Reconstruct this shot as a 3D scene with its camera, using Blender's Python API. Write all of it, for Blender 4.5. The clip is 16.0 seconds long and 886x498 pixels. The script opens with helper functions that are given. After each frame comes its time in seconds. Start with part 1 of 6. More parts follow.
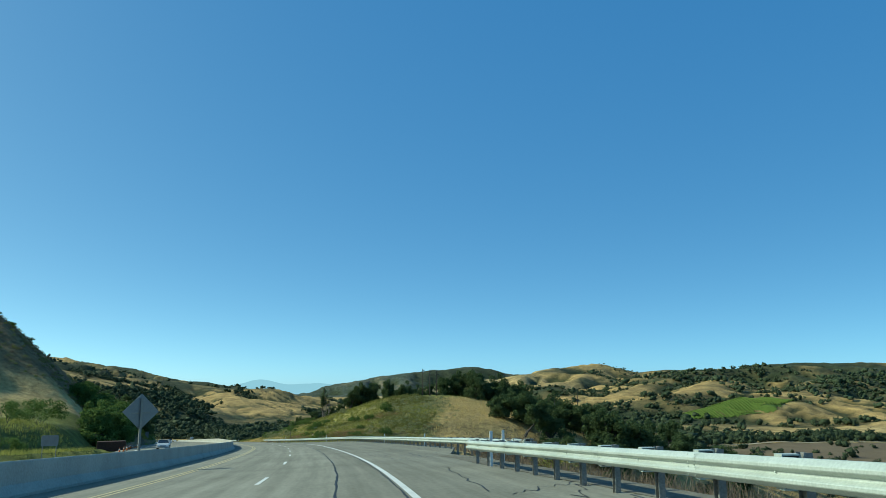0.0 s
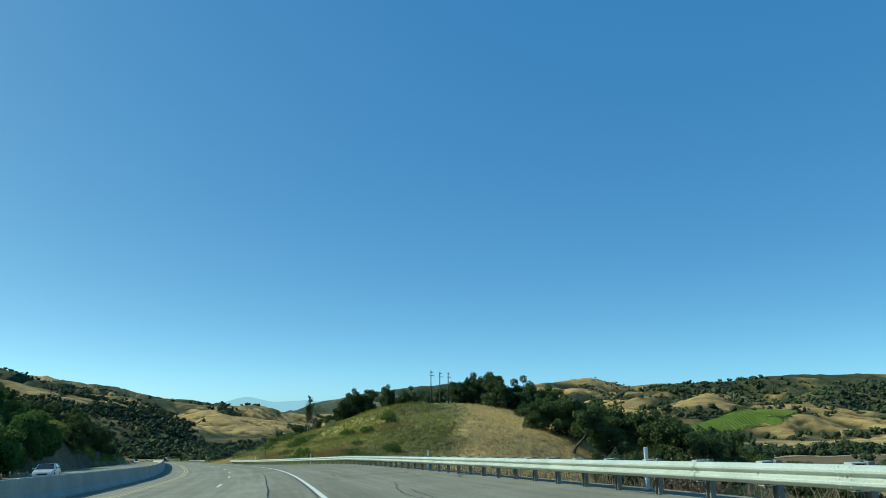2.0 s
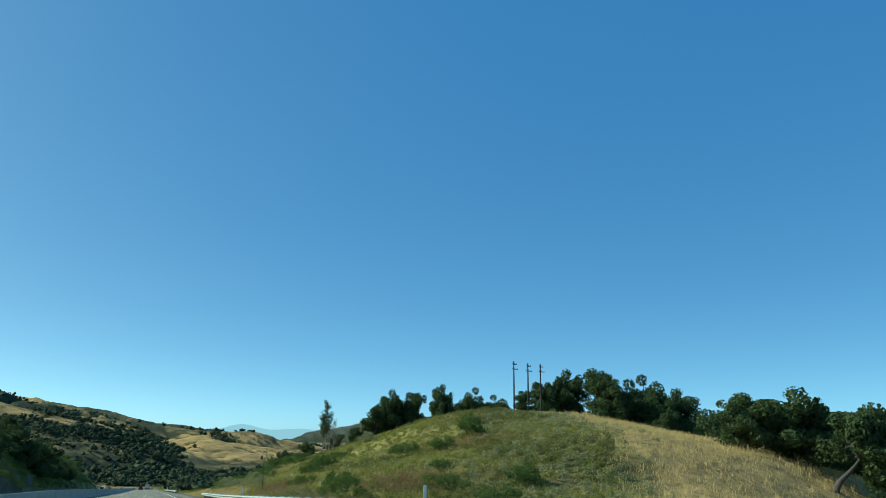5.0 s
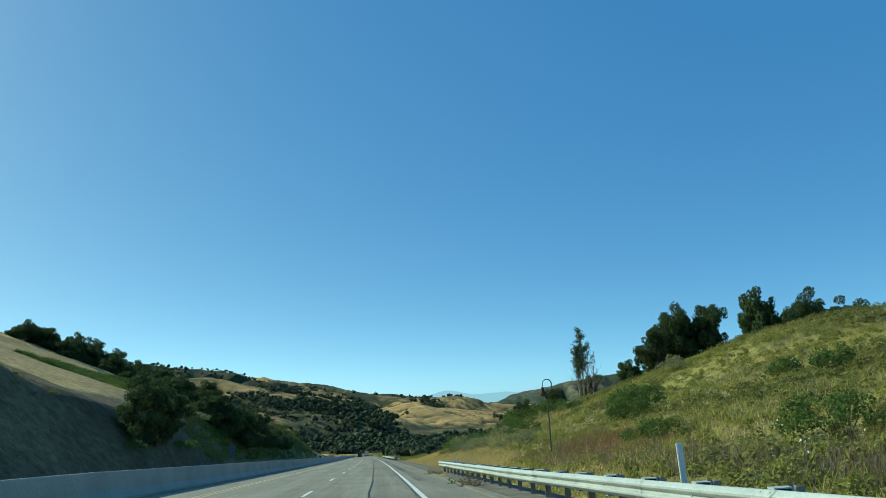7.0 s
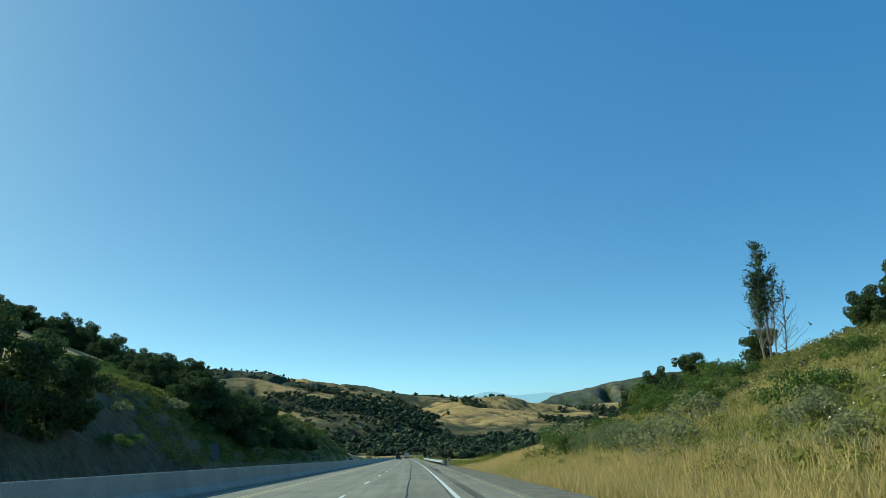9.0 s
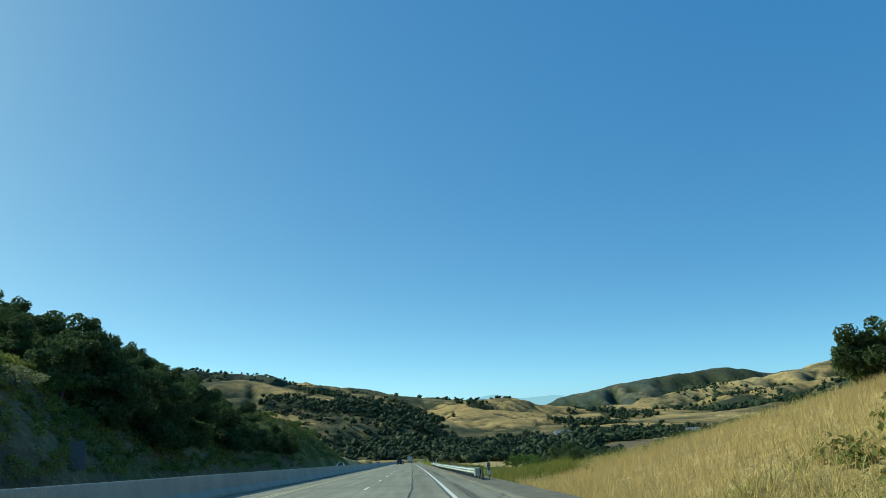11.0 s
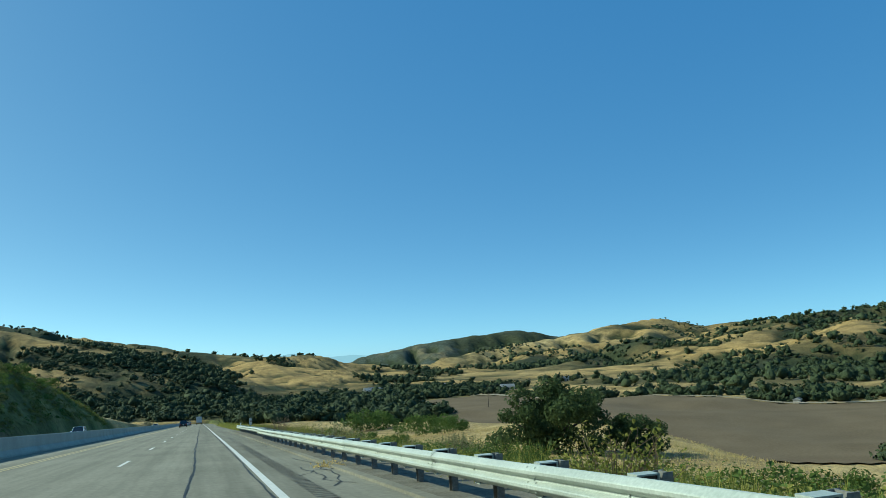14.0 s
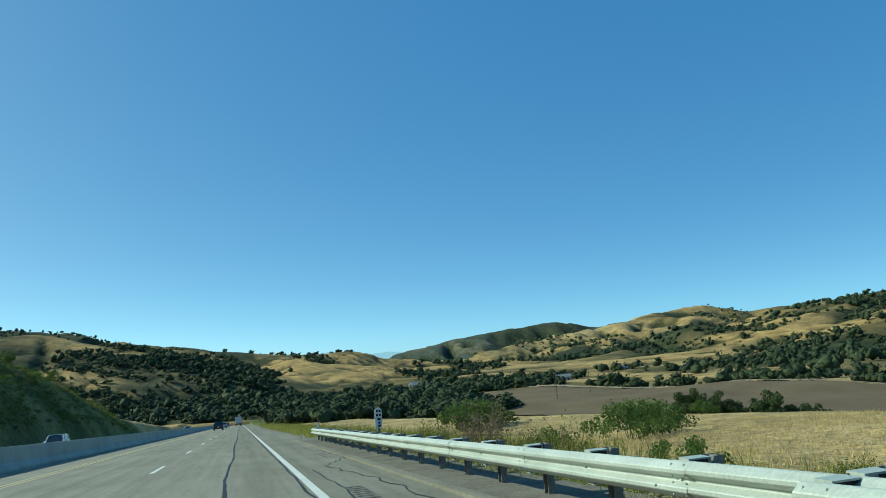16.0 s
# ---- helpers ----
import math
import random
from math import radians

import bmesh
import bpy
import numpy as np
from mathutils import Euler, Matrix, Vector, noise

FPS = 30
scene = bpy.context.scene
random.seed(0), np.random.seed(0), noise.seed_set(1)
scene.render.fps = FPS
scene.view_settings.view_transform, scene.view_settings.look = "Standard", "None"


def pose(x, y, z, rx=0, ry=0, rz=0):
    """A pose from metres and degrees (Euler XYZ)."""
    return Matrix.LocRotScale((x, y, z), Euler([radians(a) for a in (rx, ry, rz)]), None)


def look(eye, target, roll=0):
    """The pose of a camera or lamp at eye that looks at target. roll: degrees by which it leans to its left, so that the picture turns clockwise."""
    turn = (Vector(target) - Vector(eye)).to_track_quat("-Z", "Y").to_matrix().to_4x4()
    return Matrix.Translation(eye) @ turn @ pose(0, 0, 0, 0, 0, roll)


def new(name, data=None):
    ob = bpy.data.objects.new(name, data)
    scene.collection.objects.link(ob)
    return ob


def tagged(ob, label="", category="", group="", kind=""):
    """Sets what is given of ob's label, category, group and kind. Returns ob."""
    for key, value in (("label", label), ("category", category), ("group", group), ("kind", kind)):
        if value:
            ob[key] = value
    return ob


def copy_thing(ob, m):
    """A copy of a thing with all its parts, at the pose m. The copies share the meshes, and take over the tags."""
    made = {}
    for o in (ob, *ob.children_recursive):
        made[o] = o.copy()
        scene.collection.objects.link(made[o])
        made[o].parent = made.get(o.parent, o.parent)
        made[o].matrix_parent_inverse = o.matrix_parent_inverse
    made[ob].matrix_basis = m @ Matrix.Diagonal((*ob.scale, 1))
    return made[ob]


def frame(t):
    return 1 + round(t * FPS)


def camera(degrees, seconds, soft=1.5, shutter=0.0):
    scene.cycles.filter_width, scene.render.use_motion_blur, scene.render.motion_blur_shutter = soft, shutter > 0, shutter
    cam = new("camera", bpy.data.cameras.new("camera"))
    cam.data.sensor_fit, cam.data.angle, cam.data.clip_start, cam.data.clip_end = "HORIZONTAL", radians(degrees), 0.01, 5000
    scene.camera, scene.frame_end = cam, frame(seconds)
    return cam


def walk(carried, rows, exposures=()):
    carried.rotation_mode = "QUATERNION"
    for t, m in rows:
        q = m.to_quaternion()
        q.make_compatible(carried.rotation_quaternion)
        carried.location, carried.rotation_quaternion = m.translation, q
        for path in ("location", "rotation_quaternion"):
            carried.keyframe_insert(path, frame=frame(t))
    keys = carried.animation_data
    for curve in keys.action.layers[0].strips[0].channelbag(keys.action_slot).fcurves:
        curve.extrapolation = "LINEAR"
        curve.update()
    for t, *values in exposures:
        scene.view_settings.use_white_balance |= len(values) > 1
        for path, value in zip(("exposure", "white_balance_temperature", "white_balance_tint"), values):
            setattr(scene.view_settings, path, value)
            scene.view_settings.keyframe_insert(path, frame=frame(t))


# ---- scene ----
# ---------------------------------------------------------------- camera and its drive
cam = camera(61.16, 16.0, soft=0.8)
DRIVE = [
    (0.0, -19.39, -153.64, 9.68, -19.87, 10.34, 0.19), (0.5, -16.84, -142.94, 9.02, -22.31, 9.73, 0.62),
    (1.0, -14.49, -132.18, 8.35, -23.95, 10.18, 0.31), (1.5, -12.35, -121.36, 7.68, -23.56, 11.21, 0.38),
    (2.0, -10.42, -110.49, 7.00, -20.75, 11.55, 0.68), (2.5, -8.65, -99.58, 6.32, -16.04, 11.31, 1.31),
    (3.0, -7.00, -88.63, 5.64, -13.28, 10.90, 1.49), (3.2, -6.37, -84.25, 5.36, -14.67, 10.70, 2.02),
    (4.25, -3.37, -61.15, 3.91, -21.60, 12.50, 0.50),
    (5.3, -1.32, -37.90, 2.44, -20.22, 14.35, -1.37), (5.5, -1.07, -33.45, 2.15, -18.18, 14.12, -1.03),
    (6.0, -0.60, -22.32, 1.44, -13.13, 13.11, 0.19), (6.5, -0.27, -11.17, 0.72, -9.11, 12.12, 1.39),
    (7.0, 0.00, 0.00, 0.00, -6.00, 11.34, 2.69), (7.5, 0.24, 11.18, -0.72, -4.11, 10.79, 3.33),
    (8.0, 0.46, 22.37, -1.45, -3.16, 10.75, 3.44), (8.5, 0.65, 33.58, -2.17, -2.86, 11.11, 3.08),
    (9.0, 0.82, 44.80, -2.90, -3.00, 11.62, 2.84), (9.2, 0.88, 49.29, -3.19, -3.09, 11.83, 2.61),
    (10.25, 1.18, 72.67, -4.70, -2.70, 12.05, 2.90),
    (11.3, 1.45, 96.57, -6.25, -2.90, 11.75, 3.40), (11.5, 1.50, 101.09, -6.54, -3.29, 11.63, 3.43),
    (12.0, 1.60, 112.39, -7.27, -5.13, 11.55, 2.93), (12.5, 1.70, 123.70, -8.01, -8.21, 11.20, 2.78),
    (13.0, 1.78, 135.02, -8.74, -12.05, 10.45, 2.62), (13.5, 1.85, 146.36, -9.48, -15.56, 9.29, 2.59),
    (14.0, 1.92, 157.71, -10.21, -17.81, 8.21, 2.73), (14.5, 1.97, 169.07, -10.95, -18.56, 7.79, 3.08),
    (15.0, 2.01, 180.45, -11.69, -17.83, 7.69, 3.64), (15.5, 2.04, 191.84, -12.43, -16.45, 7.84, 4.16),
    (16.0, 2.07, 203.24, -13.17, -15.20, 8.03, 4.32)]
walk(cam, [(t, pose(x, y, z, 90 + p, r, yw)) for t, x, y, z, yw, p, r in DRIVE], [(0.0, 0.05, 5980, -13), (16.0, 0.05, 5980, -13)])

# ---------------------------------------------------------------- sky and sun
SUN_EL, SUN_AZ = radians(34), radians(298)          # azimuth clockwise from +y: the sun stands to the left
scene.view_settings.exposure = 0.0
world = bpy.data.worlds.new("sky")
scene.world = world
world.use_nodes = True
wn, wl = world.node_tree.nodes, world.node_tree.links
sky = wn.new("ShaderNodeTexSky")
sky.sky_type, sky.sun_disc = "NISHITA", False
sky.sun_elevation, sky.sun_rotation = SUN_EL, SUN_AZ
sky.altitude, sky.air_density, sky.dust_density, sky.ozone_density = 300, 0.26, 0.6, 2.0
wn["Background"].inputs["Strength"].default_value = 0.13
gain, lift = wn.new("ShaderNodeVectorMath"), wn.new("ShaderNodeVectorMath")
gain.operation, lift.operation = "MULTIPLY", "ADD"   # a clear dry sky, evened out by thin high haze
gain.inputs[1].default_value = (1.14, 1.20, 0.78)
lift.inputs[1].default_value = (0.15, 0.93, 2.78)
wl.new(sky.outputs[0], gain.inputs[0])
wl.new(gain.outputs[0], lift.inputs[0])
wl.new(lift.outputs[0], wn["Background"].inputs["Color"])
sun_data = bpy.data.lights.new("sun", "SUN")
sun_data.energy, sun_data.angle, sun_data.color = 4.9, radians(0.5), (1.0, 0.945, 0.81)
sun = new("sun", sun_data)
to_sun = Vector((math.sin(SUN_AZ) * math.cos(SUN_EL), math.cos(SUN_AZ) * math.cos(SUN_EL), math.sin(SUN_EL)))
sun.matrix_world = look(to_sun * 300, (0, 0, 0))

# ---------------------------------------------------------------- materials


def material(name, a, b, rough=0.85, scale=6.0, fine=60.0, bump=0.3, metal=0.0, spec=0.3, island=0.0, depth=0.02, coords="Object", c=None):
    """Two base colours mixed by coarse and fine noise, with a little relief; island: how much joined pieces differ."""
    m = bpy.data.materials.new(name)
    m.use_nodes = True
    n, l = m.node_tree.nodes, m.node_tree.links
    sh = n["Principled BSDF"]
    sh.inputs["Roughness"].default_value, sh.inputs["Metallic"].default_value = rough, metal
    sh.inputs["Specular IOR Level"].default_value = spec
    tc = n.new("ShaderNodeTexCoord")
    n1, n2 = n.new("ShaderNodeTexNoise"), n.new("ShaderNodeTexNoise")
    n1.inputs["Scale"].default_value, n2.inputs["Scale"].default_value = scale, fine
    n1.inputs["Detail"].default_value, n2.inputs["Detail"].default_value = 4, 3
    for q in (n1, n2):
        l.new(tc.outputs[coords], q.inputs["Vector"])
    add = n.new("ShaderNodeMath")
    add.operation = "ADD"
    l.new(n1.outputs["Fac"], add.inputs[0])
    l.new(n2.outputs["Fac"], add.inputs[1])
    ramp = n.new("ShaderNodeMapRange")
    ramp.inputs["From Min"].default_value, ramp.inputs["From Max"].default_value = 0.7, 1.3
    l.new(add.outputs[0], ramp.inputs["Value"])
    fac = ramp.outputs[0]
    if island:
        geo, mul = n.new("ShaderNodeNewGeometry"), n.new("ShaderNodeMix")
        mul.inputs[0].default_value = island
        l.new(fac, mul.inputs[2])
        l.new(geo.outputs["Random Per Island"], mul.inputs[3])
        fac = mul.outputs[0]
    mix = n.new("ShaderNodeMix")
    mix.data_type = "RGBA"
    mix.inputs[6].default_value, mix.inputs[7].default_value = (*a, 1), (*b, 1)
    l.new(fac, mix.inputs[0])
    l.new(mix.outputs[2], sh.inputs["Base Color"])
    if bump:
        bp = n.new("ShaderNodeBump")
        bp.inputs["Strength"].default_value, bp.inputs["Distance"].default_value = bump, depth
        l.new(add.outputs[0], bp.inputs["Height"])
        l.new(bp.outputs[0], sh.inputs["Normal"])
    return m


def leaf_material(name, a, b, scale=0.6):
    m = material(name, a, b, rough=0.75, scale=scale, fine=8, bump=0, spec=0.08, island=0.6)
    n, l = m.node_tree.nodes, m.node_tree.links
    sh = n["Principled BSDF"]
    tr = n.new("ShaderNodeBsdfTranslucent")
    ms = n.new("ShaderNodeMixShader")
    ms.inputs[0].default_value = 0.36
    l.new(sh.inputs["Base Color"].links[0].from_socket, tr.inputs["Color"])
    l.new(sh.outputs[0], ms.inputs[1])
    l.new(tr.outputs[0], ms.inputs[2])
    l.new(ms.outputs[0], n["Material Output"].inputs["Surface"])
    return m


concrete_road = material("worn_concrete", (0.205, 0.192, 0.150), (0.285, 0.268, 0.212), 0.95, 0.25, 9, 0.15, spec=0.08)
# wear in streaks along the lanes: the attribute holds metres along and across the road
rn, rl = concrete_road.node_tree.nodes, concrete_road.node_tree.links
way = rn.new("ShaderNodeAttribute")
way.attribute_name = "way"
rsh = rn["Principled BSDF"]
rcol = rsh.inputs["Base Color"].links[0].from_socket
for wx, wy, lo, hi, amount in ((0.035, 1.6, 0.38, 0.62, 0.13), (0.25, 5.0, 0.35, 0.65, 0.08)):
    wm = rn.new("ShaderNodeVectorMath")
    wm.operation = "MULTIPLY"
    wm.inputs[1].default_value = (wx, wy, 1)
    rl.new(way.outputs["Vector"], wm.inputs[0])
    wt = rn.new("ShaderNodeTexNoise")
    wt.inputs["Scale"].default_value, wt.inputs["Detail"].default_value = 1.0, 5
    rl.new(wm.outputs[0], wt.inputs["Vector"])
    wr = rn.new("ShaderNodeMapRange")
    wr.inputs["From Min"].default_value, wr.inputs["From Max"].default_value = lo, hi
    wr.inputs["To Min"].default_value, wr.inputs["To Max"].default_value = 1 - amount, 1 + amount * 0.6
    rl.new(wt.outputs["Fac"], wr.inputs["Value"])
    wx_ = rn.new("ShaderNodeMix")
    wx_.data_type, wx_.blend_type = "RGBA", "MULTIPLY"
    wx_.inputs[0].default_value = 1.0
    rl.new(rcol, wx_.inputs[6])
    rl.new(wr.outputs[0], wx_.inputs[7])
    rcol = wx_.outputs[2]
wsep, wgt, wdk, wmx = (rn.new(q) for q in ("ShaderNodeSeparateXYZ", "ShaderNodeMath", "ShaderNodeMapRange", "ShaderNodeMix"))
wgt.operation = "GREATER_THAN"                        # the newer slab between the seam and the edge
wgt.inputs[1].default_value = -0.32
wdk.inputs["To Min"].default_value, wdk.inputs["To Max"].default_value = 1.0, 0.88
wmx.data_type, wmx.blend_type = "RGBA", "MULTIPLY"
wmx.inputs[0].default_value = 1.0
rl.new(way.outputs["Vector"], wsep.inputs[0])
rl.new(wsep.outputs["Y"], wgt.inputs[0])
rl.new(wgt.outputs[0], wdk.inputs["Value"])
rl.new(rcol, wmx.inputs[6])
rl.new(wdk.outputs[0], wmx.inputs[7])
rl.new(wmx.outputs[2], rsh.inputs["Base Color"])
concrete_wall = material("barrier_concrete", (0.31, 0.305, 0.265), (0.44, 0.43, 0.375), 0.95, 0.5, 14, 0.25, spec=0.1)
asphalt_dark = material("asphalt_patch", (0.085, 0.083, 0.075), (0.125, 0.12, 0.105), 0.9, 2, 40, 0.4)
tar = material("crack_sealer", (0.012, 0.012, 0.012), (0.03, 0.03, 0.028), 0.6, 3, 30, 0.2)
white_paint = material("white_road_paint", (0.52, 0.51, 0.47), (0.68, 0.67, 0.62), 0.7, 1.5, 25, 0.2)
yellow_paint = material("yellow_road_paint", (0.40, 0.33, 0.17), (0.52, 0.43, 0.24), 0.75, 1.5, 25, 0.2)
galvanised = material("galvanised_steel", (0.35, 0.385, 0.335), (0.51, 0.545, 0.485), 0.5, 1.2, 30, 0.1, metal=0.15, spec=0.4)
post_steel = material("weathered_steel", (0.17, 0.17, 0.155), (0.30, 0.295, 0.27), 0.6, 3, 30, 0.2, metal=0.4)
wood_dark = material("creosoted_wood", (0.035, 0.03, 0.025), (0.075, 0.06, 0.05), 0.85, 4, 40, 0.5)
bark = material("oak_bark", (0.05, 0.042, 0.035), (0.11, 0.095, 0.08), 0.9, 3, 20, 0.8)
bark_pale = material("pale_bark", (0.20, 0.17, 0.14), (0.32, 0.28, 0.24), 0.9, 3, 20, 0.6)
oak_leaf = leaf_material("oak_leaf", (0.048, 0.072, 0.030), (0.118, 0.155, 0.060))
bush_leaf = leaf_material("bush_leaf", (0.075, 0.115, 0.03), (0.155, 0.215, 0.055))
hill_leaf = leaf_material("hill_leaf", (0.125, 0.132, 0.040), (0.255, 0.245, 0.072))
sage_leaf = leaf_material("sage_leaf", (0.20, 0.205, 0.095), (0.36, 0.355, 0.18))
silver_leaf = leaf_material("silver_leaf", (0.14, 0.17, 0.07), (0.27, 0.30, 0.15))
weed_leaf = leaf_material("weed_leaf", (0.165, 0.175, 0.040), (0.32, 0.305, 0.075))
dry_grass = leaf_material("dry_grass_blade", (0.48, 0.355, 0.145), (0.68, 0.525, 0.23))
green_grass = leaf_material("green_grass_blade", (0.24, 0.24, 0.052), (0.435, 0.405, 0.105))
dry_twig = leaf_material("dry_twig", (0.17, 0.13, 0.09), (0.28, 0.21, 0.14))
dead_grass = leaf_material("dead_brown_grass", (0.20, 0.115, 0.06), (0.33, 0.20, 0.11))
flower_white = material("white_umbel", (0.55, 0.53, 0.42), (0.7, 0.68, 0.58), 0.8, 5, 30, 0)
wood_leaf = material("woodland_leaf", (0.030, 0.044, 0.022), (0.074, 0.094, 0.042), 0.8, 0.35, 1.6, 1.0, spec=0.15, island=0.45, depth=0.8)
# ---------------------------------------------------------------- alignment of the road
# heading (degrees left of +y) at metres along the road; the first metre of the drive is 0
TURN_S = [-220, 0, 44, 88, 133, 189, 361, 700, 1000]
TURN_H = [-34, -14.05, -9.46, -7.25, -1.64, -0.88, -0.07, -0.07, 6.0]
A_S = np.arange(-220, 1000.5, 0.5)
a_h = np.interp(A_S, TURN_S, TURN_H)
a_h = np.radians(np.convolve(np.pad(a_h, 22, "edge"), np.ones(45) / 45, "valid"))
A_TX, A_TY = -np.sin(a_h), np.cos(a_h)
A_X, A_Y = np.cumsum(A_TX) * 0.5, np.cumsum(A_TY) * 0.5
k0 = int(np.argmin(abs(A_S)))
A_X, A_Y = A_X - A_X[k0] - 19.39, A_Y - A_Y[k0] - 153.64
grade = np.interp(A_S, [-220, 780, 1000], [-0.065, -0.065, -0.01])
A_Z = np.cumsum(grade) * 0.5
A_Z = A_Z - A_Z[k0] + 10.087 - 1.224 + 0.021 * A_X


def fall(s):
    """Cross slope of the carriageway (rise per metre to the right): banked in the bend, then crowned."""
    return np.interp(s, [110, 180], [0.034, -0.023])


def along(s, lat, up=0.0):
    """World place of a point of the road: metres along, metres to the right of the camera's track, metres up."""
    s, lat = np.asarray(s, float), np.asarray(lat, float)
    x, y, z = (np.interp(s, A_S, q) for q in (A_X, A_Y, A_Z))
    tx, ty = np.interp(s, A_S, A_TX), np.interp(s, A_S, A_TY)
    c = fall(s)
    cross = np.where(lat > -9, c * lat, c * -9 + np.where(s < 145, c, 0.02) * (lat + 9))
    return np.stack([x + ty * lat, y - tx * lat, z + np.where(lat < -30, c * 0, cross) + up + lat * 0], -1)


def track(x, y):
    """Metres along the road and to its right of any place beside it."""
    s = np.interp(y, A_Y, A_S)
    for _ in range(2):
        dx, dy = x - np.interp(s, A_S, A_X), y - np.interp(s, A_S, A_Y)
        tx, ty = np.interp(s, A_S, A_TX), np.interp(s, A_S, A_TY)
        s = np.clip(s + dx * tx + dy * ty, -220, 1000)
    dx, dy = x - np.interp(s, A_S, A_X), y - np.interp(s, A_S, A_Y)
    tx, ty = np.interp(s, A_S, A_TX), np.interp(s, A_S, A_TY)
    return s, dx * ty - dy * tx


# ---------------------------------------------------------------- the lie of the land
def hash2(i, j, seed):
    h = (i * 374761393 + j * 668265263 + seed * 974634777) & 0xFFFFFFFF
    h = ((h ^ (h >> 13)) * 1274126177) & 0xFFFFFFFF
    return ((h ^ (h >> 16)) & 0xFFFF) / 65535.0


def wavy(x, y, size, seed=0, octaves=3):
    """Smooth value noise about 0, of that size in metres."""
    out, amp = 0.0, 1.0
    for o in range(octaves):
        u, v = np.asarray(x) / size, np.asarray(y) / size
        i, j = np.floor(u).astype(np.int64), np.floor(v).astype(np.int64)
        f, g = u - i, v - j
        f, g = f * f * (3 - 2 * f), g * g * (3 - 2 * g)
        a, b = hash2(i, j, seed + o), hash2(i + 1, j, seed + o)
        c, d = hash2(i, j + 1, seed + o), hash2(i + 1, j + 1, seed + o)
        out = out + amp * ((a * (1 - f) + b * f) * (1 - g) + (c * (1 - f) + d * f) * g - 0.5)
        size, amp = size * 0.5, amp * 0.5
    return out


def soft(u, k=1.0):
    """Smooth ramp: 0 below, u above."""
    return k * np.logaddexp(0, np.asarray(u, float) / k)


def smax(a, b, k=4.0):
    return k * np.logaddexp(a / k, b / k)


FLOOR = -50.0
# crests: width of the flanks, roughness, then places along the top
RIDGES = [
    (330, 11, [(-560, 1180, 62), (-400, 1260, 48), (-275, 1365, 58), (-200, 1440, 38), (-52, 1640, 25), (82, 1590, 8), (192, 1580, 3), (228, 1540, -10), (262, 1470, -40)]),
    (150, 3, [(-340, 900, 2), (-206, 950, -2), (-80, 1090, 8), (20, 1180, -20)]),
    (420, 34, [(-900, 2350, 160), (-650, 2400, 140), (-444, 2457, 122), (-330, 2560, 90)]),
    (450, 40, [(-700, 3600, 160), (-466, 3567, 137), (-112, 2997, 70), (60, 2900, 30)]),
    (230, 8, [(-60, 2560, 30), (85, 2443, 27), (200, 2336, 2)]),
    (430, 46, [(470, 2120, -52), (616, 2258, -34), (843, 2394, 2), (1091, 2506, 32), (1240, 2545, 47), (1528, 2728, 78), (1819, 2877, 113), (1960, 2820, 72), (2141, 2787, 82), (2304, 2781, 80), (2650, 3037, 95)]),
    (300, 36, [(1819, 2877, 90), (1400, 2300, 32), (926, 2077, -8), (720, 1850, -38)]),
    (420, 34, [(1700, 1850, 62), (1340, 1688, 42), (1205, 1402, 40), (1542, 1394, 68), (1900, 1255, 62), (2600, 1200, 90)]),
    (250, 16, [(640, 770, -42), (780, 760, -10), (850, 815, -14), (990, 880, -4), (1250, 1000, 20), (1669, 1255, 55)]),
    (200, 12, [(560, 1180, -42), (780, 1200, -28), (1000, 1330, 10), (1205, 1402, 38)]),
    (170, 6, [(182, 1536, 5), (95, 1426, -2), (123, 1111, -30)]),
    (160, 8, [(640, 900, -30), (740, 918, -8), (900, 1000, 5), (1100, 1200, 25)]),
    (110, 6, [(395, 1985, -40), (474, 2070, -36)]),
    (520, 45, [(690, 4150, -46), (850, 4230, 10), (1215, 4290, 76), (1810, 4325, 131), (2040, 4230, 78), (2600, 4080, 60)]),
    (500, 25, [(2300, 100, 90), (2500, 600, 80), (2700, 1100, 95)]),
]


def crest(x, y, width, rough, pts):
    best_d, best_z = np.full(np.shape(x), 1e9), np.zeros(np.shape(x))
    for (x0, y0, z0), (x1, y1, z1) in zip(pts, pts[1:]):
        vx, vy = x1 - x0, y1 - y0
        f = np.clip(((x - x0) * vx + (y - y0) * vy) / (vx * vx + vy * vy), 0, 1)
        d = np.hypot(x - x0 - f * vx, y - y0 - f * vy)
        near = d < best_d
        best_d, best_z = np.where(near, d, best_d), np.where(near, z0 + f * (z1 - z0), best_z)
    d = best_d * (1 + 0.5 * wavy(x, y, width * 0.7, 11))
    top = best_z - FLOOR
    # gullies run down the flanks that face the road
    fold = 1 - 2 * abs(wavy(x - 0.25 * y, 0.35 * y, width * 0.36, 5, 2))
    fold2 = 1 - 2 * abs(wavy(x + 0.2 * y, 0.4 * y, width * 0.16, 6, 3))
    gully = rough * (1.5 * fold * fold + 0.8 * fold2 * fold2) * np.minimum(best_d / (0.4 * width), 1)
    return FLOOR + top * np.exp(-(d / width) ** 2) - gully * np.exp(-(d / width) ** 2)


def right_edge(s):
    """How far to the right the level roadside reaches."""
    return np.interp(s, [-50, 38, 50, 115, 172, 1000], [6.0, 6.2, 8.8, 8.6, 5.2, 5.2])


